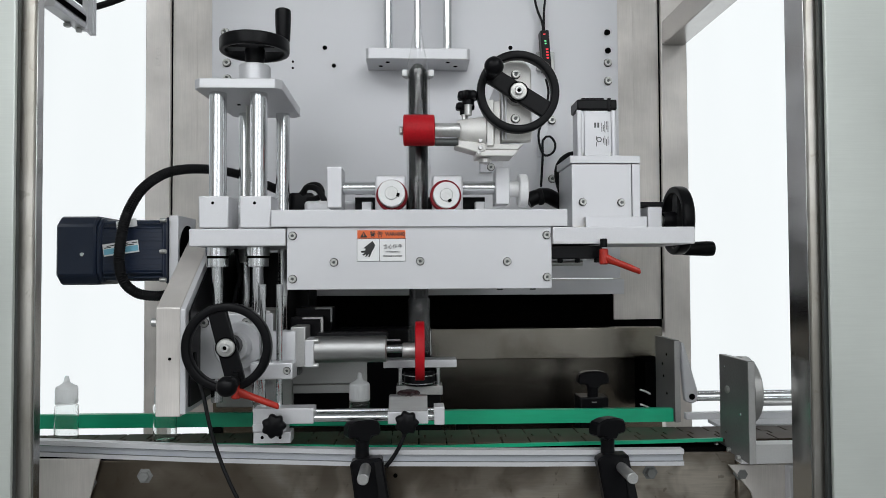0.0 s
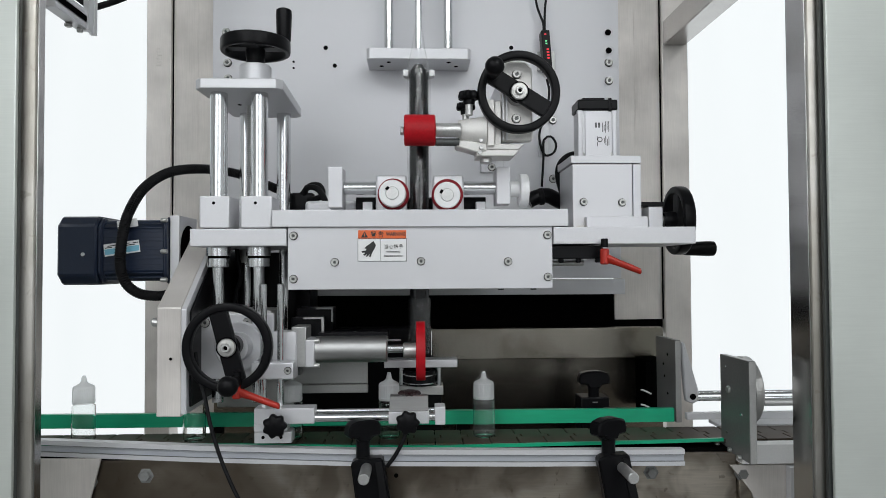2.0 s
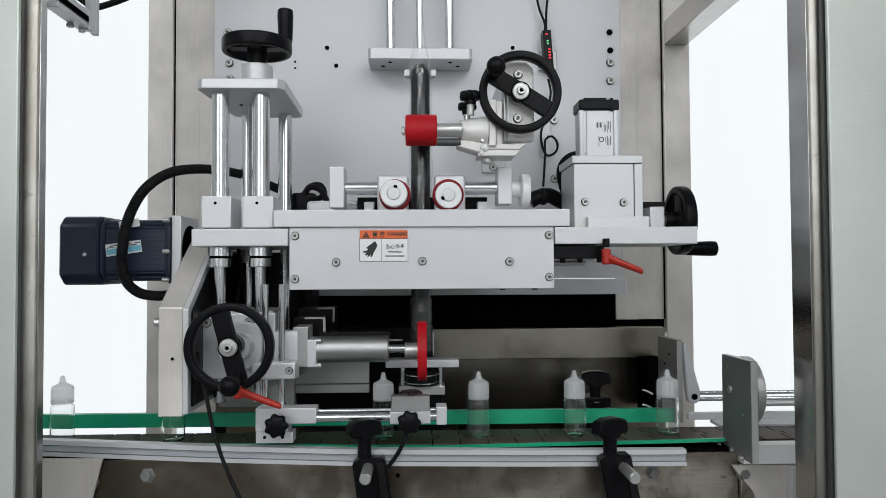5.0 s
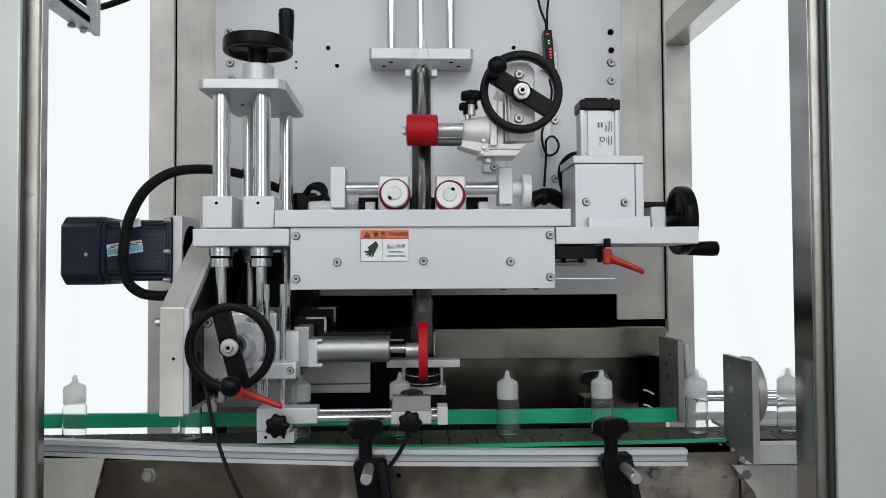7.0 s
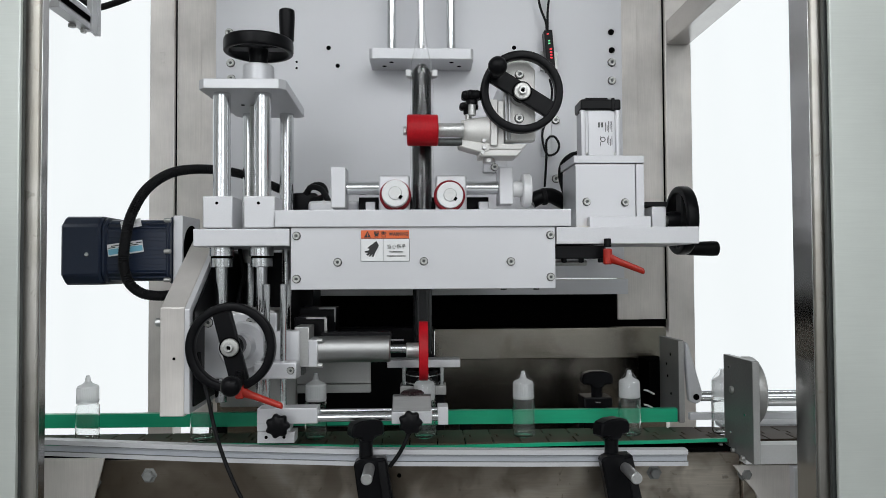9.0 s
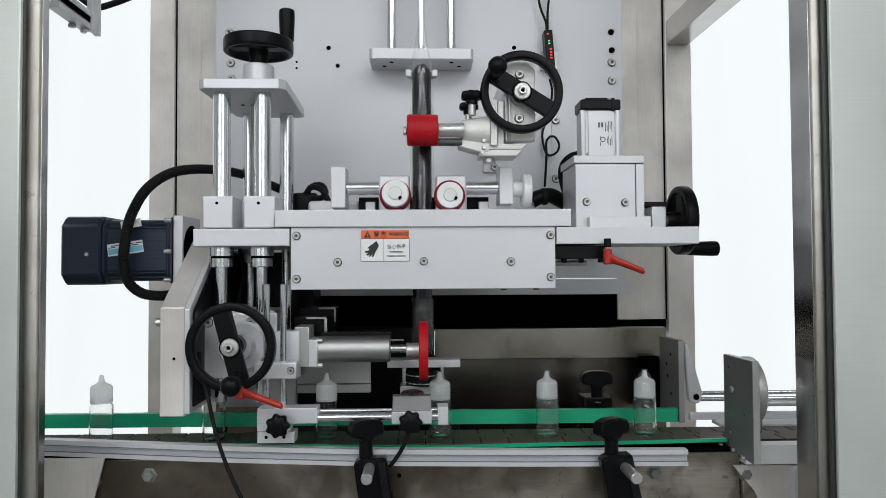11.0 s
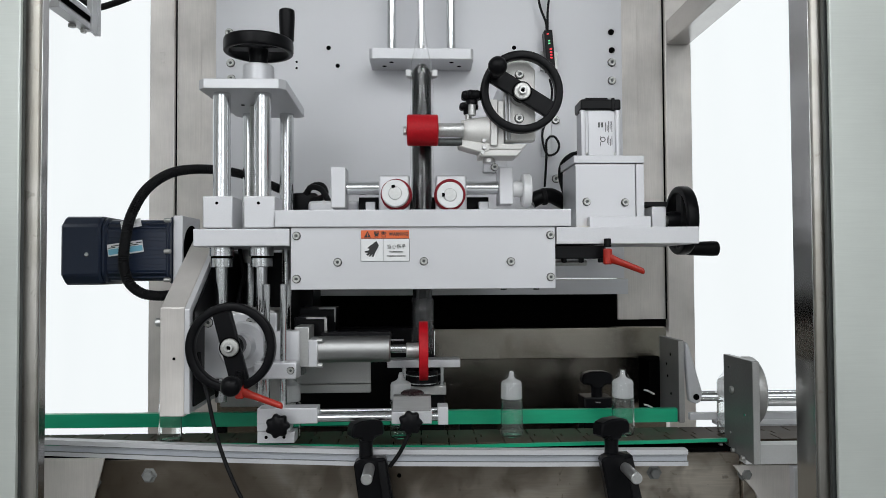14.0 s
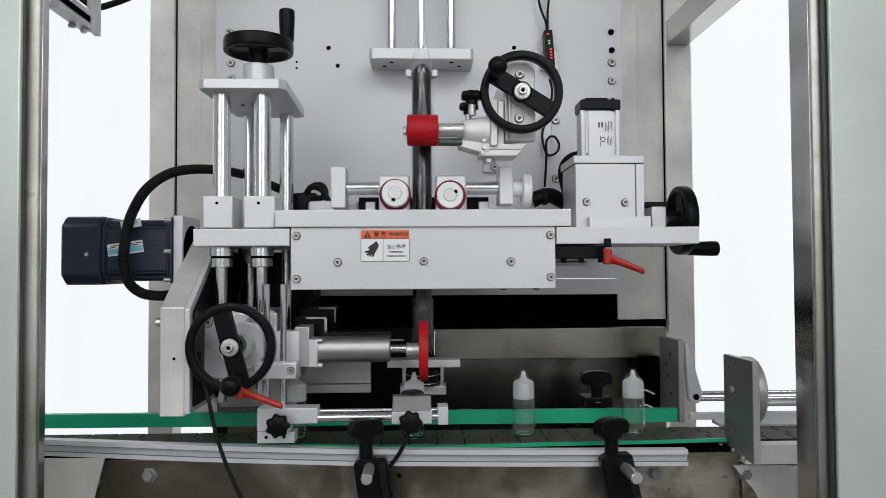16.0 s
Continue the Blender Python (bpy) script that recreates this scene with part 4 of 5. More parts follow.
# ---- lower drive: gearbox, motor and red wheel ----
lg = thing("lift_gearbox", (-262, 1000, 995), "aluminium lift gearbox plate behind the handwheel", "gearbox")
part("plate", box(-320, -204, 1000, 1012, 995, 1087, 2), ALU, lg)
part("flange", lathe([(34, 0), (34, 12), (32, 14), (20, 14), (18, 34), (0, 34)], (-250, 1000, 1042), "y", 40), ALU, lg)
part("wheel_shaft", rod((-252, 975, 1046), "y", 32, 10), STEEL, lg)
for p in ((-300, 1000, 1074), (-241, 1000, 1074)):
    cap_screw(*p, lg, 6)
part("body", box(-312, -210, 1013, 1100, 990, 1090, 2), ALU_DULL, lg)
part("back_plate", box(-320, -199, 1130, 1142, 930, 1000, 2), ALU_DULL, lg)
gp = thing("rear_guide_plate", (-140, 1130, 951), "plain grey aluminium plate above the conveyor", "guide plate")
part("plate", box(-198, -81, 1126, 1129.5, 966.5, 1012, 0.5), ALU_DULL, gp)
part("lip", box(-197, -80.5, 1118, 1129, 953, 966, 0.8), ALU_DULL, gp)
tr = thing("guide_rods", (-204, 985, 957), "two thin steel rods in an aluminium cross clamp", "guide rods")
part("rod", rod((-215, 985, 952), "z", 176, 4.6, 0.5, 20), CHROME, tr)
part("rod", rod((-192, 985, 952), "z", 176, 4.6, 0.5, 20), CHROME, tr)
part("cross_clamp", box(-230, -171, 970, 996, 998, 1021, 2.5), ALU, tr)
cap_screw(-179, 969.5, 1010, tr, 4.6)
wd = thing("wheel_drive", (-90, 1000, 1010), "small silver drive motor on stepped aluminium blocks", "motor")
part("block", box(-212, -172, 1000, 1012, 995, 1062, 3, 3), ALU, wd)
part("block_core", box(-212, -169, 1012.5, 1040, 997, 1060, 1), SLATE, wd)
part("block", box(-180, -159, 1003, 1050, 1010, 1067, 1.5), ALU_DULL, wd)
part("block", box(-160, -147, 1000, 1046, 1010, 1049, 1.5), ALU, wd)
part("step_block", box(-190, -146, 1060, 1100, 1046, 1076, 1), BLACK, wd)
part("step_edge", box(-172, -142, 1056, 1059, 1074, 1077, 0.4), ALU_DULL, wd)
part("step_edge", box(-145, -141, 1056, 1059, 1048, 1074, 0.4), ALU_DULL, wd)
part("step_block", box(-190, -134, 1105, 1150, 1050, 1088, 1), BLACK, wd)
part("step_edge", box(-160, -133, 1101, 1104, 1086, 1089, 0.4), PLATE, wd)
part("step_edge", box(-136, -133, 1101, 1104, 1066, 1086, 0.4), PLATE, wd)
part("cylinder", lathe([(0, -147), (19, -147), (19, -46), (18, -45), (12, -45), (0, -45)], (0, 1020, 1033), "x", 48), SATIN_BAR, wd, "brushed silver cylinder")
part("cover_bar", box(-146, -44, 1030, 1052, 1042, 1056, 1), BLACK, wd, "black cover bar")
part("pin", rod((-45, 1015, 1046), "x", 20, 1.6, 0.2, 10), CHROME, wd)
part("shaft", rod((-46, 1020, 1033), "x", 26, 6), CHROME, wd)
part("bush", rod((-22, 1015, 1031), "x", 20, 11, 1), STEEL, wd)
for z in (1012, 1047):
    part("bolt", rod((-148, 1004, z), "x", 8, 3.6, 0.5, 12), STEEL, wd)
DRIVE_AXIS = (3, 1008, 1031)
red_wheel = part("drive_wheel", lathe([(0, -6), (34, -6), (36, -6), (41, -6.5), (42, -5.5), (42, 5.5), (41, 6.5), (36, 6), (0, 6)], DRIVE_AXIS, "x", 64), RED, wd, "red rubber drive wheel", at=DRIVE_AXIS)

gu = thing("bottle_guide", (2, 1100, 954), "aluminium guide frame with two small rods behind the bottles", "bottle guide")
part("upper_plate", box(-53, 60, 1085, 1120, 996, 1008, 1), ALU, gu)
part("lower_plate", box(-33, 38, 1085, 1120, 954, 968, 1), ALU_DULL, gu)
for x in (-26, 31):
    part("rod", rod((x, 1095, 968), "z", 28, 4.5), CHROME, gu)
part("hanger", box(-30, 36, 1112, 1126, 890, 1000, 1), BLACK, gu)
ring = part("knife_ring", lathe([(17, 969), (23, 969), (24, 970.5), (24, 990), (22.5, 991.5), (17, 991.5), (17, 969)], (2, 1095, 0), "z", 40), BLACK, gu, "black round knife housing")
for z in (972, 984):
    part("steel_lip", lathe([(23.9, z), (25, z), (25, z + 1.6), (23.9, z + 1.6)], (2, 1095, 0), "z", 40), CHROME, ring)

sc = thing("sensor_clamp", (-95, 965, 914), "aluminium sensor clamp blocks on a polished cross rod", "sensor clamp")
part("block", box(-222, -141, 958, 985, 940, 961, 1), ALU, sc)
part("block", box(-222, -178, 958, 985, 930, 940, 0.8), ALU, sc)
part("foot_block", box(-222, -172, 960, 985, 914, 929, 0.8), ALU, sc)
for x in (-210, -186):
    part("hole", rod((x, 960, 922), "y", 0.8, 2.2, 0.2, 12), DARK, sc)
part("rod", rod((-142, 968, 946), "x", 165, 6), CHROME, sc)
part("rod", rod((-142, 978, 953), "x", 165, 3), CHROME, sc)
part("slider", box(-41, 14, 958, 990, 938, 954.5, 1), ALU, sc)
part("slider_top", sidecut([(959, 955), (975, 973), (990, 973), (990, 955)], -40, 13, 1), SATIN_BAR, sc, "brushed sloping top")
part("end_block", box(22, 36, 955, 985, 937, 961, 1), ALU, sc)
lobed_knob(sc, (-190, 938, 942), pose(0, 0, 0, 90), 15)
lobed_knob(sc, (-15, 938, 944), pose(0, 0, 0, 90), 15)
part("sensor_body", lobed(15, 14, 10, (-13, 990, 972.5), Matrix.Identity(4)), material("dark_maroon_plastic", (0.014, 0.003, 0.004), 0.45, 0.0, 0.2, 300, (1, 1, 1), 0.1, 0.2, 20), sc, "dark maroon knurled sensor cap")


# ---- conveyor ----
def conveyor():
    c = thing("conveyor", (0, 1045, 0), "stainless conveyor frame with bolted side plates", "conveyor")
    part("side_plate", box(-2300, 452, 993, 998, 740, 885, 0.8), SKIRT, c)
    part("side_plate", box(-2300, 2300, 1094, 1099, 740, 896, 0.8), INOX_FLAT, c)
    # bed painted near-black as the shade under the slats
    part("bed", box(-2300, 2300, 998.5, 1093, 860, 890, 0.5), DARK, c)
    part("end_side_plate", box(453, 2300, 975, 998, 872, 899, 0.8), WHITE, c, "white conveyor side rail")
    part("end_skirt", box(453, 2300, 985, 998, 740, 871, 0.8), SKIRT, c)
    for x in (-445, -1500, 430, 1500):
        part("leg", box(x, x + 40, 1000, 1090, 0, 760, 2), INOX, c)
    part("leg_plate", moved(outline([(-900, 897), (-436, 890), (-450, 834), (-476, 740), (-900, 740)], 4, 0.5), pose(0, 984, 0)), SATIN, c)
    part("leg_plate", moved(outline([(437, 870), (600, 870), (600, 740), (495, 740), (468, 832)], 4, 0.5), pose(0, 979, 0)), SATIN, c)
    part("leg_bar", box(516, 530, 965, 978, 300, 870, 1), ALU, c)
    for p in ((-378, 993, 864), (-454, 993, 856), (329, 993, 858), (456, 985, 857)):
        b = part("bolt", lathe([(11, 0), (11, 1), (9, 1.2), (9, 2), (7.5, 2), (7.5, 7), (6.5, 8), (0, 8)], p, "y", 6), PLATE, c)
    part("hole", rod((-32, 992.5, 859), "y", 1, 3, 0.2, 12), DARK, c)
    return c


conveyor()


def belt():
    b = thing("conveyor_belt", (0, 1046, 890), "brown-grey plastic slat chain conveyor belt", "conveyor belt")
    p, g = 40.0, 2.0
    shape = [(g, 0), (p, 0), (p, 31), (p + 9, 34), (p + 9, 48), (p, 51), (p, 82), (g, 82), (g, 51 - g), (9 + g, 48), (9 + g, 34), (g, 31 + g)]
    me = to_mesh("slat", floorplan([(x, y - 41) for x, y in shape], 0, 5, 0.6), BELT, (0, 0, 0))
    for k in range(100):
        s = new("slat", me)
        s.parent = b
        s.location = ((-2200 + k * p) * MM, 0, 0.005)
    return b


belt_thing = belt()

GL = [(-640, 1008, 903), (-515, 998, 902), (-300, 972, 898), (-96, 957, 894), (150, 955, 890), (364, 955, 888)]
nr = thing("guide_rail", (0, 960, 880), "silver aluminium profile guide rail beside the conveyor", "guide rail")
part("top_flange", ribbon(GL, 0, 14, 4.5, 11), ALU, nr)
# the recessed web takes the shaded aluminium tone
part("web", ribbon(GL, 4, 12, -5, 4.5), ALU_SHADED, nr)
# slate strips, slightly proud, painted as shadow lines under the flanges
part("shadow_line", ribbon(GL, -0.3, 3, 4.1, 4.5), SLATE, nr)
part("shadow_line", ribbon(GL, -0.3, 3, -5.1, -4.7), SLATE, nr)
part("bottom_flange", ribbon(GL, 0, 14, -11, -5), ALU, nr)
gs = single("guide_strip", ribbon([(-640, 1010, 909), (-515, 1003, 907), (-235, 1000, 902), (-101, 1000, 898), (43, 1000, 896), (204, 1000, 898), (326, 1000, 899), (437, 1000, 901)], -2.5, 2.5, -2.2, 2.2), GREEN,
            "thin green plastic guide strip along the belt edge", "guide strip", (0, 1000, 900))
fr = thing("guide_rail", (-100, 1105, 906), "green plastic guide rail with an aluminium back along the belt", "guide rail")
part("green_bar", ribbon([(-700, 1106, 917), (404, 1106, 915)], -4, 6, -10.5, 10.5), GREEN, fr)
part("back_bar", ribbon([(-700, 1106, 916), (400, 1106, 914)], 6.5, 18, -8, 7), ALU, fr)
for x in (-640, -330, 60, 300):
    part("rail_post", box(x, x + 20, 1124.5, 1138, 860, 922, 1), BLACK, fr)


def tee_knob(parent, p, w, turn=0):
    """A black T-shaped clamp knob on a stem over a clamp block."""
    x, y, z = p
    t = part("tee_knob", moved(outline([(-w, -4), (-w * 0.9, 7), (-w * 0.4, 11), (w * 0.4, 11), (w * 0.9, 7), (w, -4), (w * 0.95, -11), (w * 0.45, -12), (w * 0.35, -18), (-w * 0.35, -18), (-w * 0.45, -12), (-w * 0.95, -11)], 20, 2.5), pose(x, y, z) @ pose(0, 0, 0, 0, 0, turn) @ pose(0, -10, 0)), BLACK, parent, "black tee-shaped clamp knob")
    part("stem", lathe([(0, 0), (9.5, 0), (9, 14), (10, 26), (0, 26)], (x, y, z - 40), "z", 24), BLACK, t)
    part("washer", rod((x, y, z - 42), "z", 1.6, 11, 0.3, 24), STEEL, t)
    return t


def rail_bracket(x, lean, px, pz):
    r = thing("rail_bracket", (x, 940, 840), "black rail bracket with a bright steel pin", "rail bracket", "rail brackets")
    part("clamp_body", moved(outline([(x - 24, 893), (x - 16, 898), (x + 18, 900), (x + 22, 880), (x + lean + 30, 760), (x + lean - 18, 760)], 22, 2.5), pose(0, 930, 0)), BLACK, r)
    part("inner_face", moved(outline([(x + 8, 895), (x + 17, 896), (x + lean + 27, 762), (x + lean + 14, 762)], 4, 0.5), pose(0, 927, 0)), RUBBER, r)
    part("pin", rod((px, 932, pz), "y", 52, 7.2, 1.2, 28), STEEL, r, "bright turned steel pin")
    part("arm", box(x - 12, x + 14, 953, 994, 770, 800, 2), BLACK, r)
    return r


tee_knob(rail_bracket(-66, 12, -69, 887), (-75, 950, 936), 24, 28)
tee_knob(rail_bracket(262, 18, 270, 883), (257, 950, 934), 27, 30)
rb = thing("rail_bracket", (300, 1200, 880), "black rail bracket block behind the guide rail", "rail bracket", "rail brackets")
part("clamp_body", box(276, 325, 1190, 1235, 800, 928, 2), BLACK, rb)
tee_knob(rb, (300, 1200, 961), 27)

# ---- press plates beyond the head ----
def press_plate(x, y0, y1, z0, z1, label):
    p = thing("press_plate", (x, (y0 + y1) / 2, z0), label, "side plate", "side plates")
    part("plate", sidecut([(y0, z0), (y0, z1), (y1, z1 - 1), (y1, z0 + 2)], x, x + 9, 0.8), PLATE, p)
    part("front_edge", box(x, x + 9, y0 - 1.2, y0 - 0.1, z0 + 1, z1 - 1, 0.3), ALU_DULL, p)
    return p


pa = press_plate(443, 930, 1020, 884, 1022, "grey steel side plate with a round disc beside the belt")
part("disc", rod((453, 980, 975), "x", 14, 47, 2, 48), ALU_DULL, pa)
part("bolt", moved(rod((0, 0, 0), "-x", 4, 5.5, 1.2, 20), pose(443, 990, 974)), STEEL, pa)
for y, z in ((1000, 1005), (998, 912), (952, 946)):
    part("pin", rod((443, y, z), "-x", 1.5, 2, 0.3, 12), CHROME, pa)
for p in ((437, 1015, 890), (442, 985, 890), (442, 955, 887)):
    part("bolt", rod(p, "-x", 5, 3.4, 0.6, 12), STEEL, pa)
pb = press_plate(417, 1130, 1221, 897, 1030, "dark steel side plate with a slanting arm behind the belt")
for y, z in ((1165, 1003), (1185, 985), (1165, 938), (1180, 965)):
    part("hole", rod((417, y, z), "-x", 0.8, 2.4, 0.2, 12), DARK, pb)
part("arm_face", moved(outline([(428, 1026), (434, 1026), (457, 945), (455, 930), (446, 926), (436, 930), (434, 945)], 12, 2), pose(0, 1133, 0)), ALU, pb)
part("arm_bolt", rod((446, 1132.5, 938), "y", 2, 5, 0.5, 16), DARK, pb)
for z in (931, 941):
    part("rod", rod((445, 1150, z), "x", 500, 3.6), CHROME, pb)
ou = thing("outfeed_rail", (700, 1120, 900), "white aluminium rail beside the outfeed belt", "guide rail")
part("bar", box(428, 1500, 1112, 1122, 905, 916, 1), PAINT, ou)
part("lower_bar", box(470, 1500, 1090, 1130, 896.5, 902, 1), PAINT, ou)
part("upper_bar", rod((500, 1140, 925), "x", 900, 5), STEEL, ou)

# ---- cables, sensor amplifier, plug ----
single("sensor_cable", sweep([(-302, 965, 1036), (-294, 950, 1011), (-278, 925, 985), (-269, 920, 950), (-257, 915, 915), (-243, 910, 884), (-226, 905, 853), (-199, 905, 803)], 2.5, 10, 5), RUBBER, "thin black cable hanging in front of the conveyor", "cable", (-260, 925, 900))
single("sensor_cable", sweep([(-17, 945, 930), (-23, 945, 915), (-32, 950, 898), (-43, 952, 883)], 2.8, 10, 5), RUBBER, "thin black cable from the sensor to the rail bracket", "cable", (-20, 945, 900))
am = thing("sensor_amplifier", (241, 1305, 1534), "small black sensor amplifier with a red display", "sensor amplifier")
part("body", moved(box(-8, 8, -12, 12, -45, 30, 1.5), pose(241, 1300, 1563) @ pose(0, 0, 0, 0, -4)), BLACK, am)
for i in range(4):
    part("digit", moved(box(-2.2, 2.2, -12.6, -12.1, -24 + i * 5.4, -21.2 + i * 5.4, 0), pose(243, 1300, 1563) @ pose(0, 0, 0, 0, -4)), LED_RED, am)
for z in (3, 8):
    part("digit", moved(box(-1.8, 1.8, -12.6, -12.1, z, z + 2.6, 0), pose(241, 1300, 1563) @ pose(0, 0, 0, 0, -4)), LED_GREEN, am)
part("lamp", moved(box(-2, 2, -12.6, -12.1, 21, 23, 0), pose(240, 1300, 1563) @ pose(0, 0, 0, 0, -4)), LED_RED, am)
part("back_tab", box(229, 249, 1316, 1319.6, 1360, 1428, 1), ALU, am)
part("clip", box(228, 262, 1312, 1319, 1524, 1560, 1), ALU_DULL, am)
single("amplifier_cable", sweep([(220, 1300, 1675), (227, 1300, 1638), (237, 1300, 1611), (238, 1300, 1592)], 2.2, 10, 6), RUBBER, "thin black cable above the sensor amplifier", "cable", (235, 1300, 1600))
single("amplifier_cable", sweep([(246, 1300, 1676), (241, 1300, 1638), (240, 1300, 1611), (240, 1300, 1592)], 2.2, 10, 6), RUBBER, "thin black cable above the sensor amplifier", "cable", (240, 1300, 1600))
single("amplifier_cable", sweep([(243, 1300, 1504), (248, 1303, 1478), (240, 1303, 1435), (229, 1303, 1403), (232, 1303, 1374), (241, 1303, 1360), (256, 1303, 1366), (260, 1303, 1382), (250, 1303, 1396), (237, 1303, 1389), (236, 1303, 1355), (230, 1290, 1300)], 2.2, 10, 5), RUBBER, "thin black cable with a loop on the white plate", "cable", (245, 1300, 1400))
pl = thing("cable_plug", (200, 1190, 1235), "black cable plug lying behind the roller carrier", "cable plug")
part("body", sweep([(189, 1190, 1263), (203, 1190, 1270), (222, 1192, 1273), (240, 1200, 1266), (262, 1210, 1258)], 13, 18, 4), BLACK, pl, sharp=60)
part("collar", moved(rod((0, 0, 0), "x", 9, 14.5, 1.5, 24), pose(206, 1190, 1270) @ pose(0, 0, 0, 0, -10)), RUBBER, pl)
part("tail", sweep([(262, 1215, 1258), (250, 1215, 1290), (246, 1215, 1316), (252, 1215, 1334), (268, 1215, 1346), (290, 1215, 1348)], 6, 12, 5), RUBBER, pl)
pl = thing("cable_plug", (-170, 1180, 1240), "black cable plug and looped cable beside the lift column", "cable plug")
part("body", box(-212, -172, 1165, 1195, 1240, 1276, 5, 3), BLACK, pl)
part("tail", sweep([(-192, 1170, 1273), (-180, 1165, 1286), (-163, 1160, 1287), (-157, 1160, 1272), (-173, 1165, 1264), (-188, 1172, 1268), (-183, 1160, 1283), (-164, 1155, 1280), (-148, 1140, 1256), (-141, 1130, 1244)], 5, 12, 5), RUBBER, pl)
ex = thing("corner_profile", (-470, 960, 1486), "silver slotted aluminium extrusions hanging at the cabinet top", "aluminium profile")
part("bar", join(box(-478, -461, 903, 1000, 1486, 1494, 0.8), box(-478, -461, 903, 1000, 1504, 1512, 0.8), box(-474, -464, 905, 998, 1493, 1505, 0.3)), ALU, ex)
part("slot", box(-460.9, -460.4, 905, 985, 1495, 1503, 0), DARK, ex, "dark profile slot")
part("upright", join(box(-466, -458, 986, 994, 1484, 1700, 0.6), box(-466, -458, 1004, 1012, 1484, 1700, 0.6), box(-464, -460, 992, 1006, 1484, 1700, 0.3)), ALU, ex)
part("foot", rod((-476, 965, 1481), "z", 5, 5, 1, 16), ALU_DULL, ex)
part("foot", rod((-470, 985, 1480), "z", 6, 4, 1, 16), STEEL, ex)
single("roof_cable", sweep([(-605, 1250, 1634), (-577, 1250, 1616), (-555, 1250, 1619), (-511, 1250, 1636), (-466, 1250, 1660)], 5.5, 12, 6), RUBBER, "black cable drooping under the cabinet top", "cable", (-480, 1250, 1640))


# ---- bottles and sleeves ----
def bottle():
    b = thing("bottle", (0, 0, 0), "small clear dropper bottle with a frosted white cap on the belt", "bottle", "bottles on the belt")
    # a thin-walled clear body under a wide frosted cap
    part("body", lathe([(0, 1.0), (11, 0.6), (13.6, 0), (15.4, 1.5), (16.2, 4), (16.2, 50), (15.6, 52.5), (13, 54), (12, 55), (12, 60), (11, 60), (11, 54.4), (12.6, 53), (14.6, 51.6), (15.1, 49.6), (15.1, 4.6), (14.6, 2.8), (13.4, 1.6), (0, 2)], (0, 0, 0), "z", 48), PLASTIC, b, sharp=50)
    # the cap's grip is finely ribbed
    grip = lathe([(12.2, 55), (14.9, 55.2), (15.3, 56.5), (15.25, 60.5), (15.05, 61.5), (14.95, 76), (15, 77.5), (13.8, 80), (8.8, 82.5), (5.8, 84.5), (4.7, 86), (0, 86)], (0, 0, 0), "z", 144)
    for v in grip.verts:
        if 61 < v.co.z < 77:
            swell = 1 + 0.014 * math.cos(36 * math.atan2(v.co.y, v.co.x))
            v.co.x, v.co.y = v.co.x * swell, v.co.y * swell
    cap = part("cap", grip, CAP, b, "frosted white cap")
    part("nozzle", lathe([(4.5, 85.5), (3.5, 91), (2.5, 95), (0, 95.5)], (0, 0, 0), "z", 20), CAP, cap)
    part("cap_ring", lathe([(15.2, 57.5), (15.5, 58), (15.5, 59), (15.1, 59.5)], (0, 0, 0), "z", 40), CAP, cap)
    return b


STARTS = (-86, -226.5, -369.5, -511, -670.5, -817.5, -977.5, -1144.5, -1309, -1472, -1646)
SPEED, BELT_TOP, LINE = 91.3, 900.0, 1045.0
first = bottle()
bottles = [first] + [copy_thing(first, pose(0, 0, 0)) for _ in STARTS[1:]]


def sleeve():
    s = thing("sleeve", (0, 0, 0), "clear plastic sleeve cut from the film tube", "sleeve", "sleeves")
    bm = bmesh.new()
    rings = []
    for z, r, wob in ((3, 16.9, 0.2), (30, 16.9, 0.25), (56, 16.8, 0.3), (77, 16.2, 0.3), (81, 14.6, 0.5), (86, 9.6, 0.7), (92, 5.6, 0.5), (97, 3.6, 0.4)):
        rings.append([bm.verts.new(((r + wob * math.sin(4 * a + z)) * math.cos(a), (r + wob * math.sin(4 * a + z)) * math.sin(a), z)) for a in (2 * math.pi * k / 40 for k in range(40))])
    for a, b in zip(rings, rings[1:]):
        for k in range(40):
            bm.faces.new((a[k], a[(k + 1) % 40], b[(k + 1) % 40], b[k]))
    part("film", bm, FILM, s, sharp=60)
    return s


one = sleeve()
sleeves = [one] + [copy_thing(one, pose(0, 0, 0)) for _ in STARTS[1:]]

single("loom_cable", sweep([(-288, 1120, 1191), (-282, 1110, 1164), (-278, 1110, 1137), (-286, 1115, 1111), (-292, 1120, 1075)], 3.2, 10, 5), RUBBER, "thin black cable hanging behind the lift rods", "cable", (-270, 1115, 1120))
# two white strips, added as glints on the dark block
for a, b in (((392, 1232, 933), (409, 1226, 926)), ((392, 1232, 907), (406, 1226, 902))):
    part("cable_tie", sweep([a, ((a[0] + b[0]) / 2, a[1] - 2, (a[2] + b[2]) / 2 + 1), b], 1.6, 8, 4), WHITE, cabinet_thing, "white strip drawn as a glint")


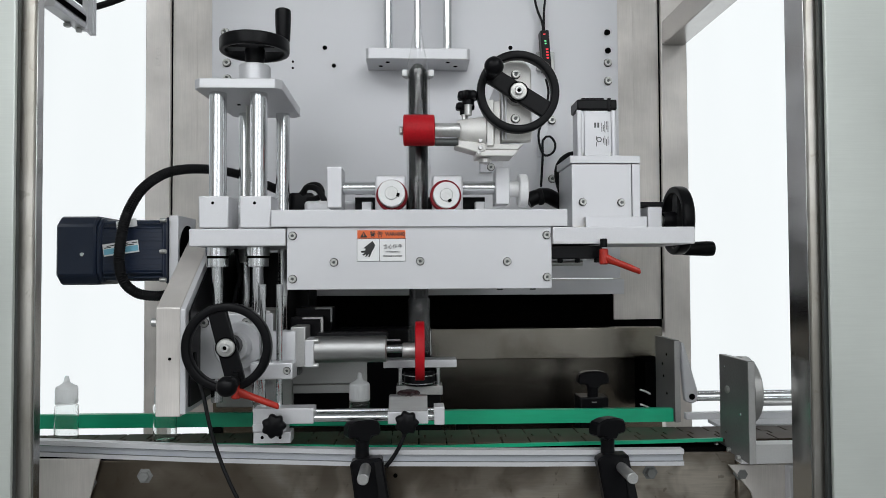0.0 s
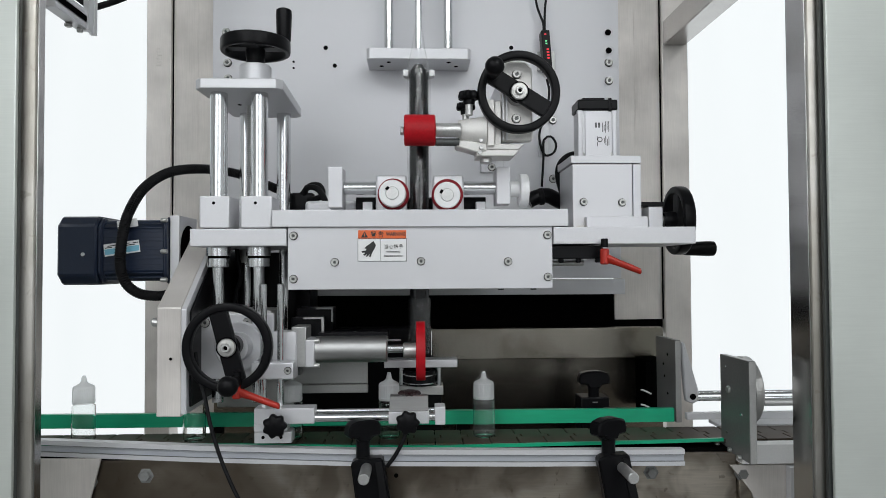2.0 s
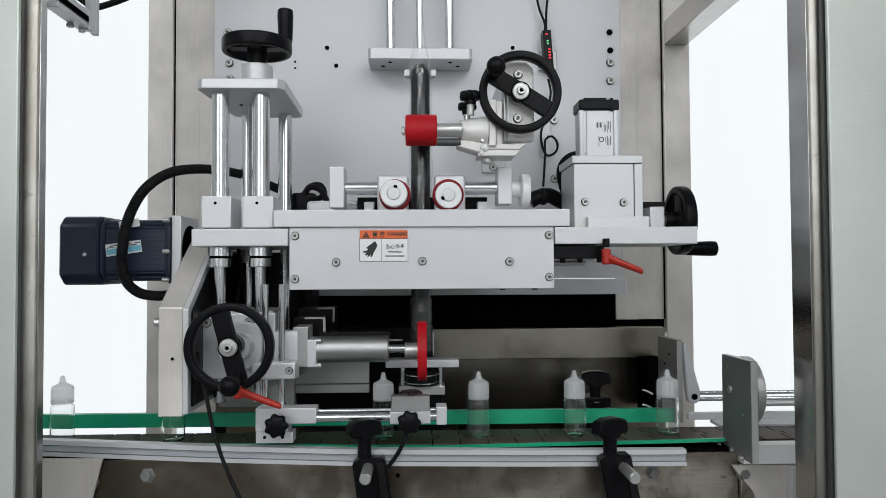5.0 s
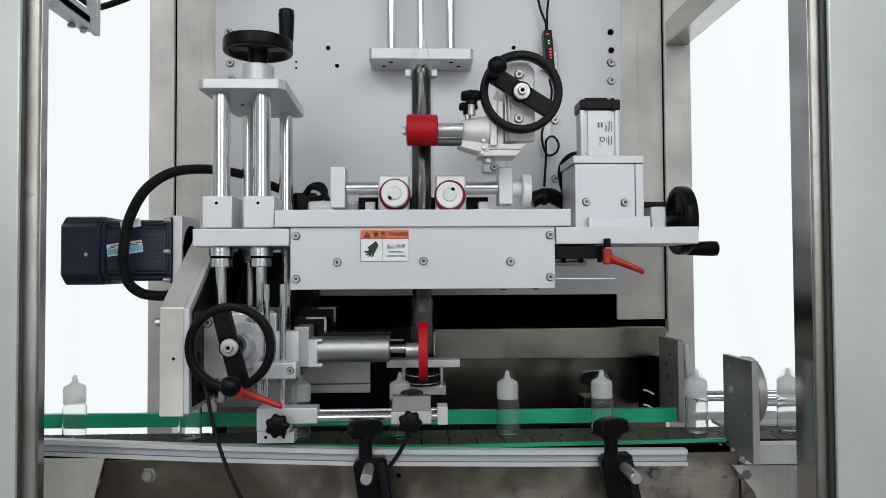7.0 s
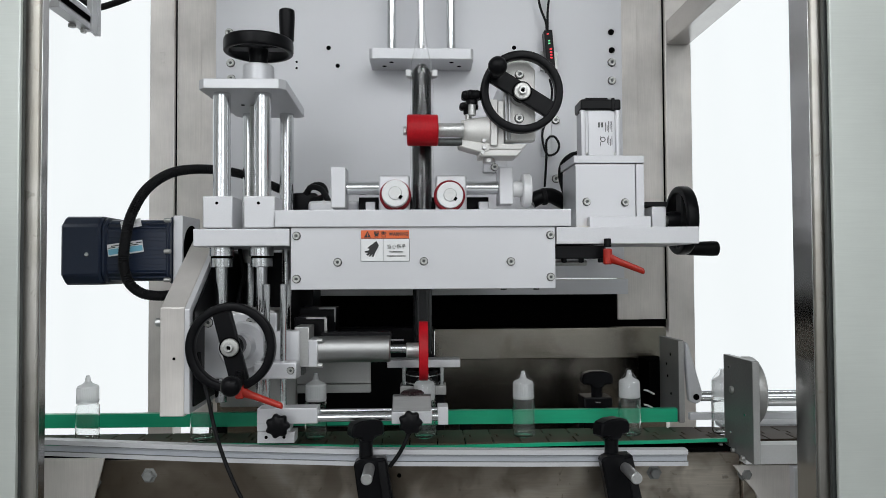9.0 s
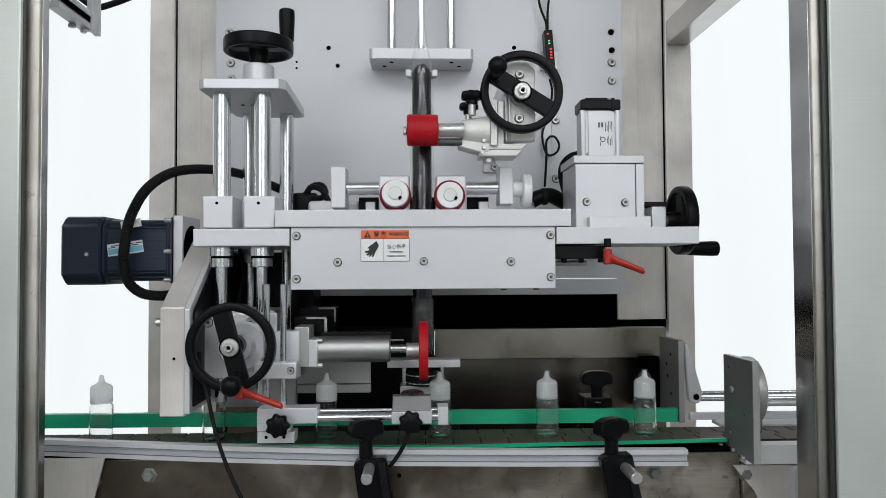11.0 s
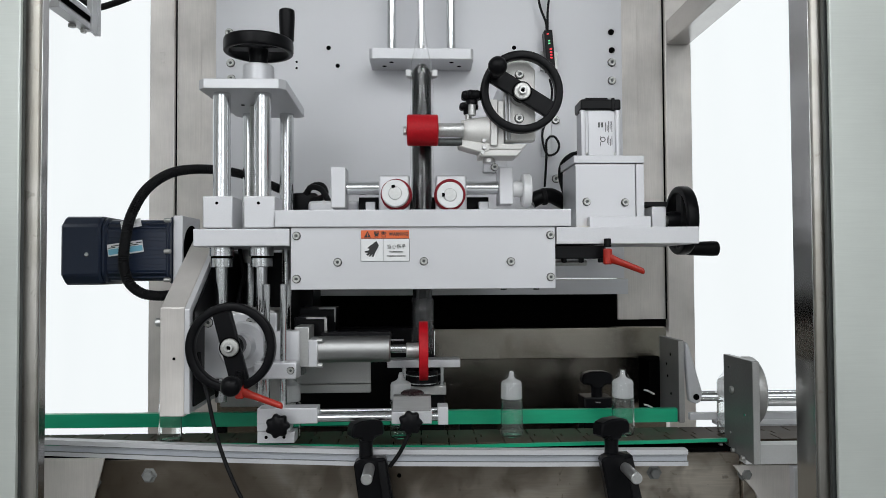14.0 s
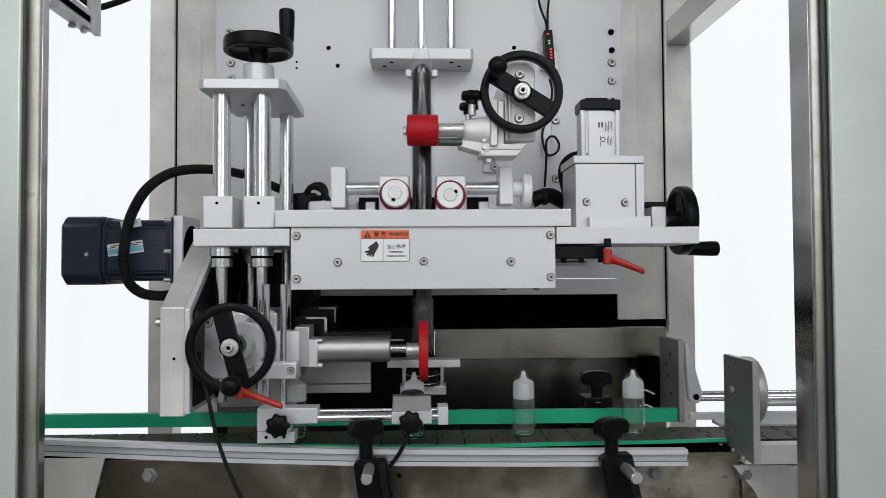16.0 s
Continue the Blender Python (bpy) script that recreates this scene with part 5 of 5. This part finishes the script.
# ---- what moves ----
def motions():
    # steady speed: rows close together at both ends
    ticks = (0, 0.1, 0.5, 2, 4, 6, 8, 10, 12, 14, 15.5, 15.9, 16)
    walk(belt_thing, [(t, pose(SPEED * MM * t, 1.046, 0.89)) for t in ticks])
    turns = []
    last = -0.3
    for start, b, s in zip(STARTS, bottles, sleeves):
        def place(t, lift=0.0):
            return pose((start + SPEED * t) * MM, LINE * MM, (BELT_TOP + lift) * MM)
        walk(b, [(t, place(t)) for t in ticks])
        drop = (MX - start) / SPEED
        turns.append(drop)
        # a sleeve waits in the head, comes down with the feed before its own, then drops on its bottle
        wait = pose(MX * MM, LINE * MM, 1.128)
        ready = pose(MX * MM, LINE * MM, 1.024)
        rows = [(0, wait if last > 0 else ready)]
        rows += [(t, m) for t, m in ((last - 0.05, wait), (last + 0.25, ready), (drop - 0.1, ready)) if 0 < t < 16]
        if drop < 15.9:
            after = [drop + 0.03, drop + 0.1, drop + 0.4] + [t for t in ticks if t > drop + 0.6]
            rows += [(t, place(t)) for t in after if t <= 16]
        else:
            rows.append((16, rows[-1][1]))
        walk(s, rows)
        last = drop

    # the feed rollers turn each time a length of film goes down
    def spin(part_ob, at, axis, step, lead, span, angle=0):
        rows, t0 = [(0, angle)], 0
        for d in turns:
            a = max(d - lead, t0 + 0.1)
            if a + span > 15.9:
                break
            rows.append((a, angle))
            n = math.ceil(abs(step) / 60)
            for k in range(n):
                angle += step / n
                rows.append((a + span * (k + 1) / n, angle))
            t0 = a + span
        rows.append((16, angle))
        walk(part_ob, [(t, Matrix.Translation(at) @ pose(0, 0, 0, *[v * w for v in axis])) for t, w in rows])

    zero = Vector((0, 0, 0))
    spin(wheel_a, zero, (0, 1, 0), 210, 0.05, 0.3, -345)
    spin(wheel_b, zero, (0, 1, 0), -210, 0.05, 0.3, -300)
    spin(red_roller, red_roller.location.copy(), (1, 0, 0), 210, 0.05, 0.3)
    spin(red_wheel, red_wheel.location.copy(), (1, 0, 0), 300, 0.1, 0.3)


motions()
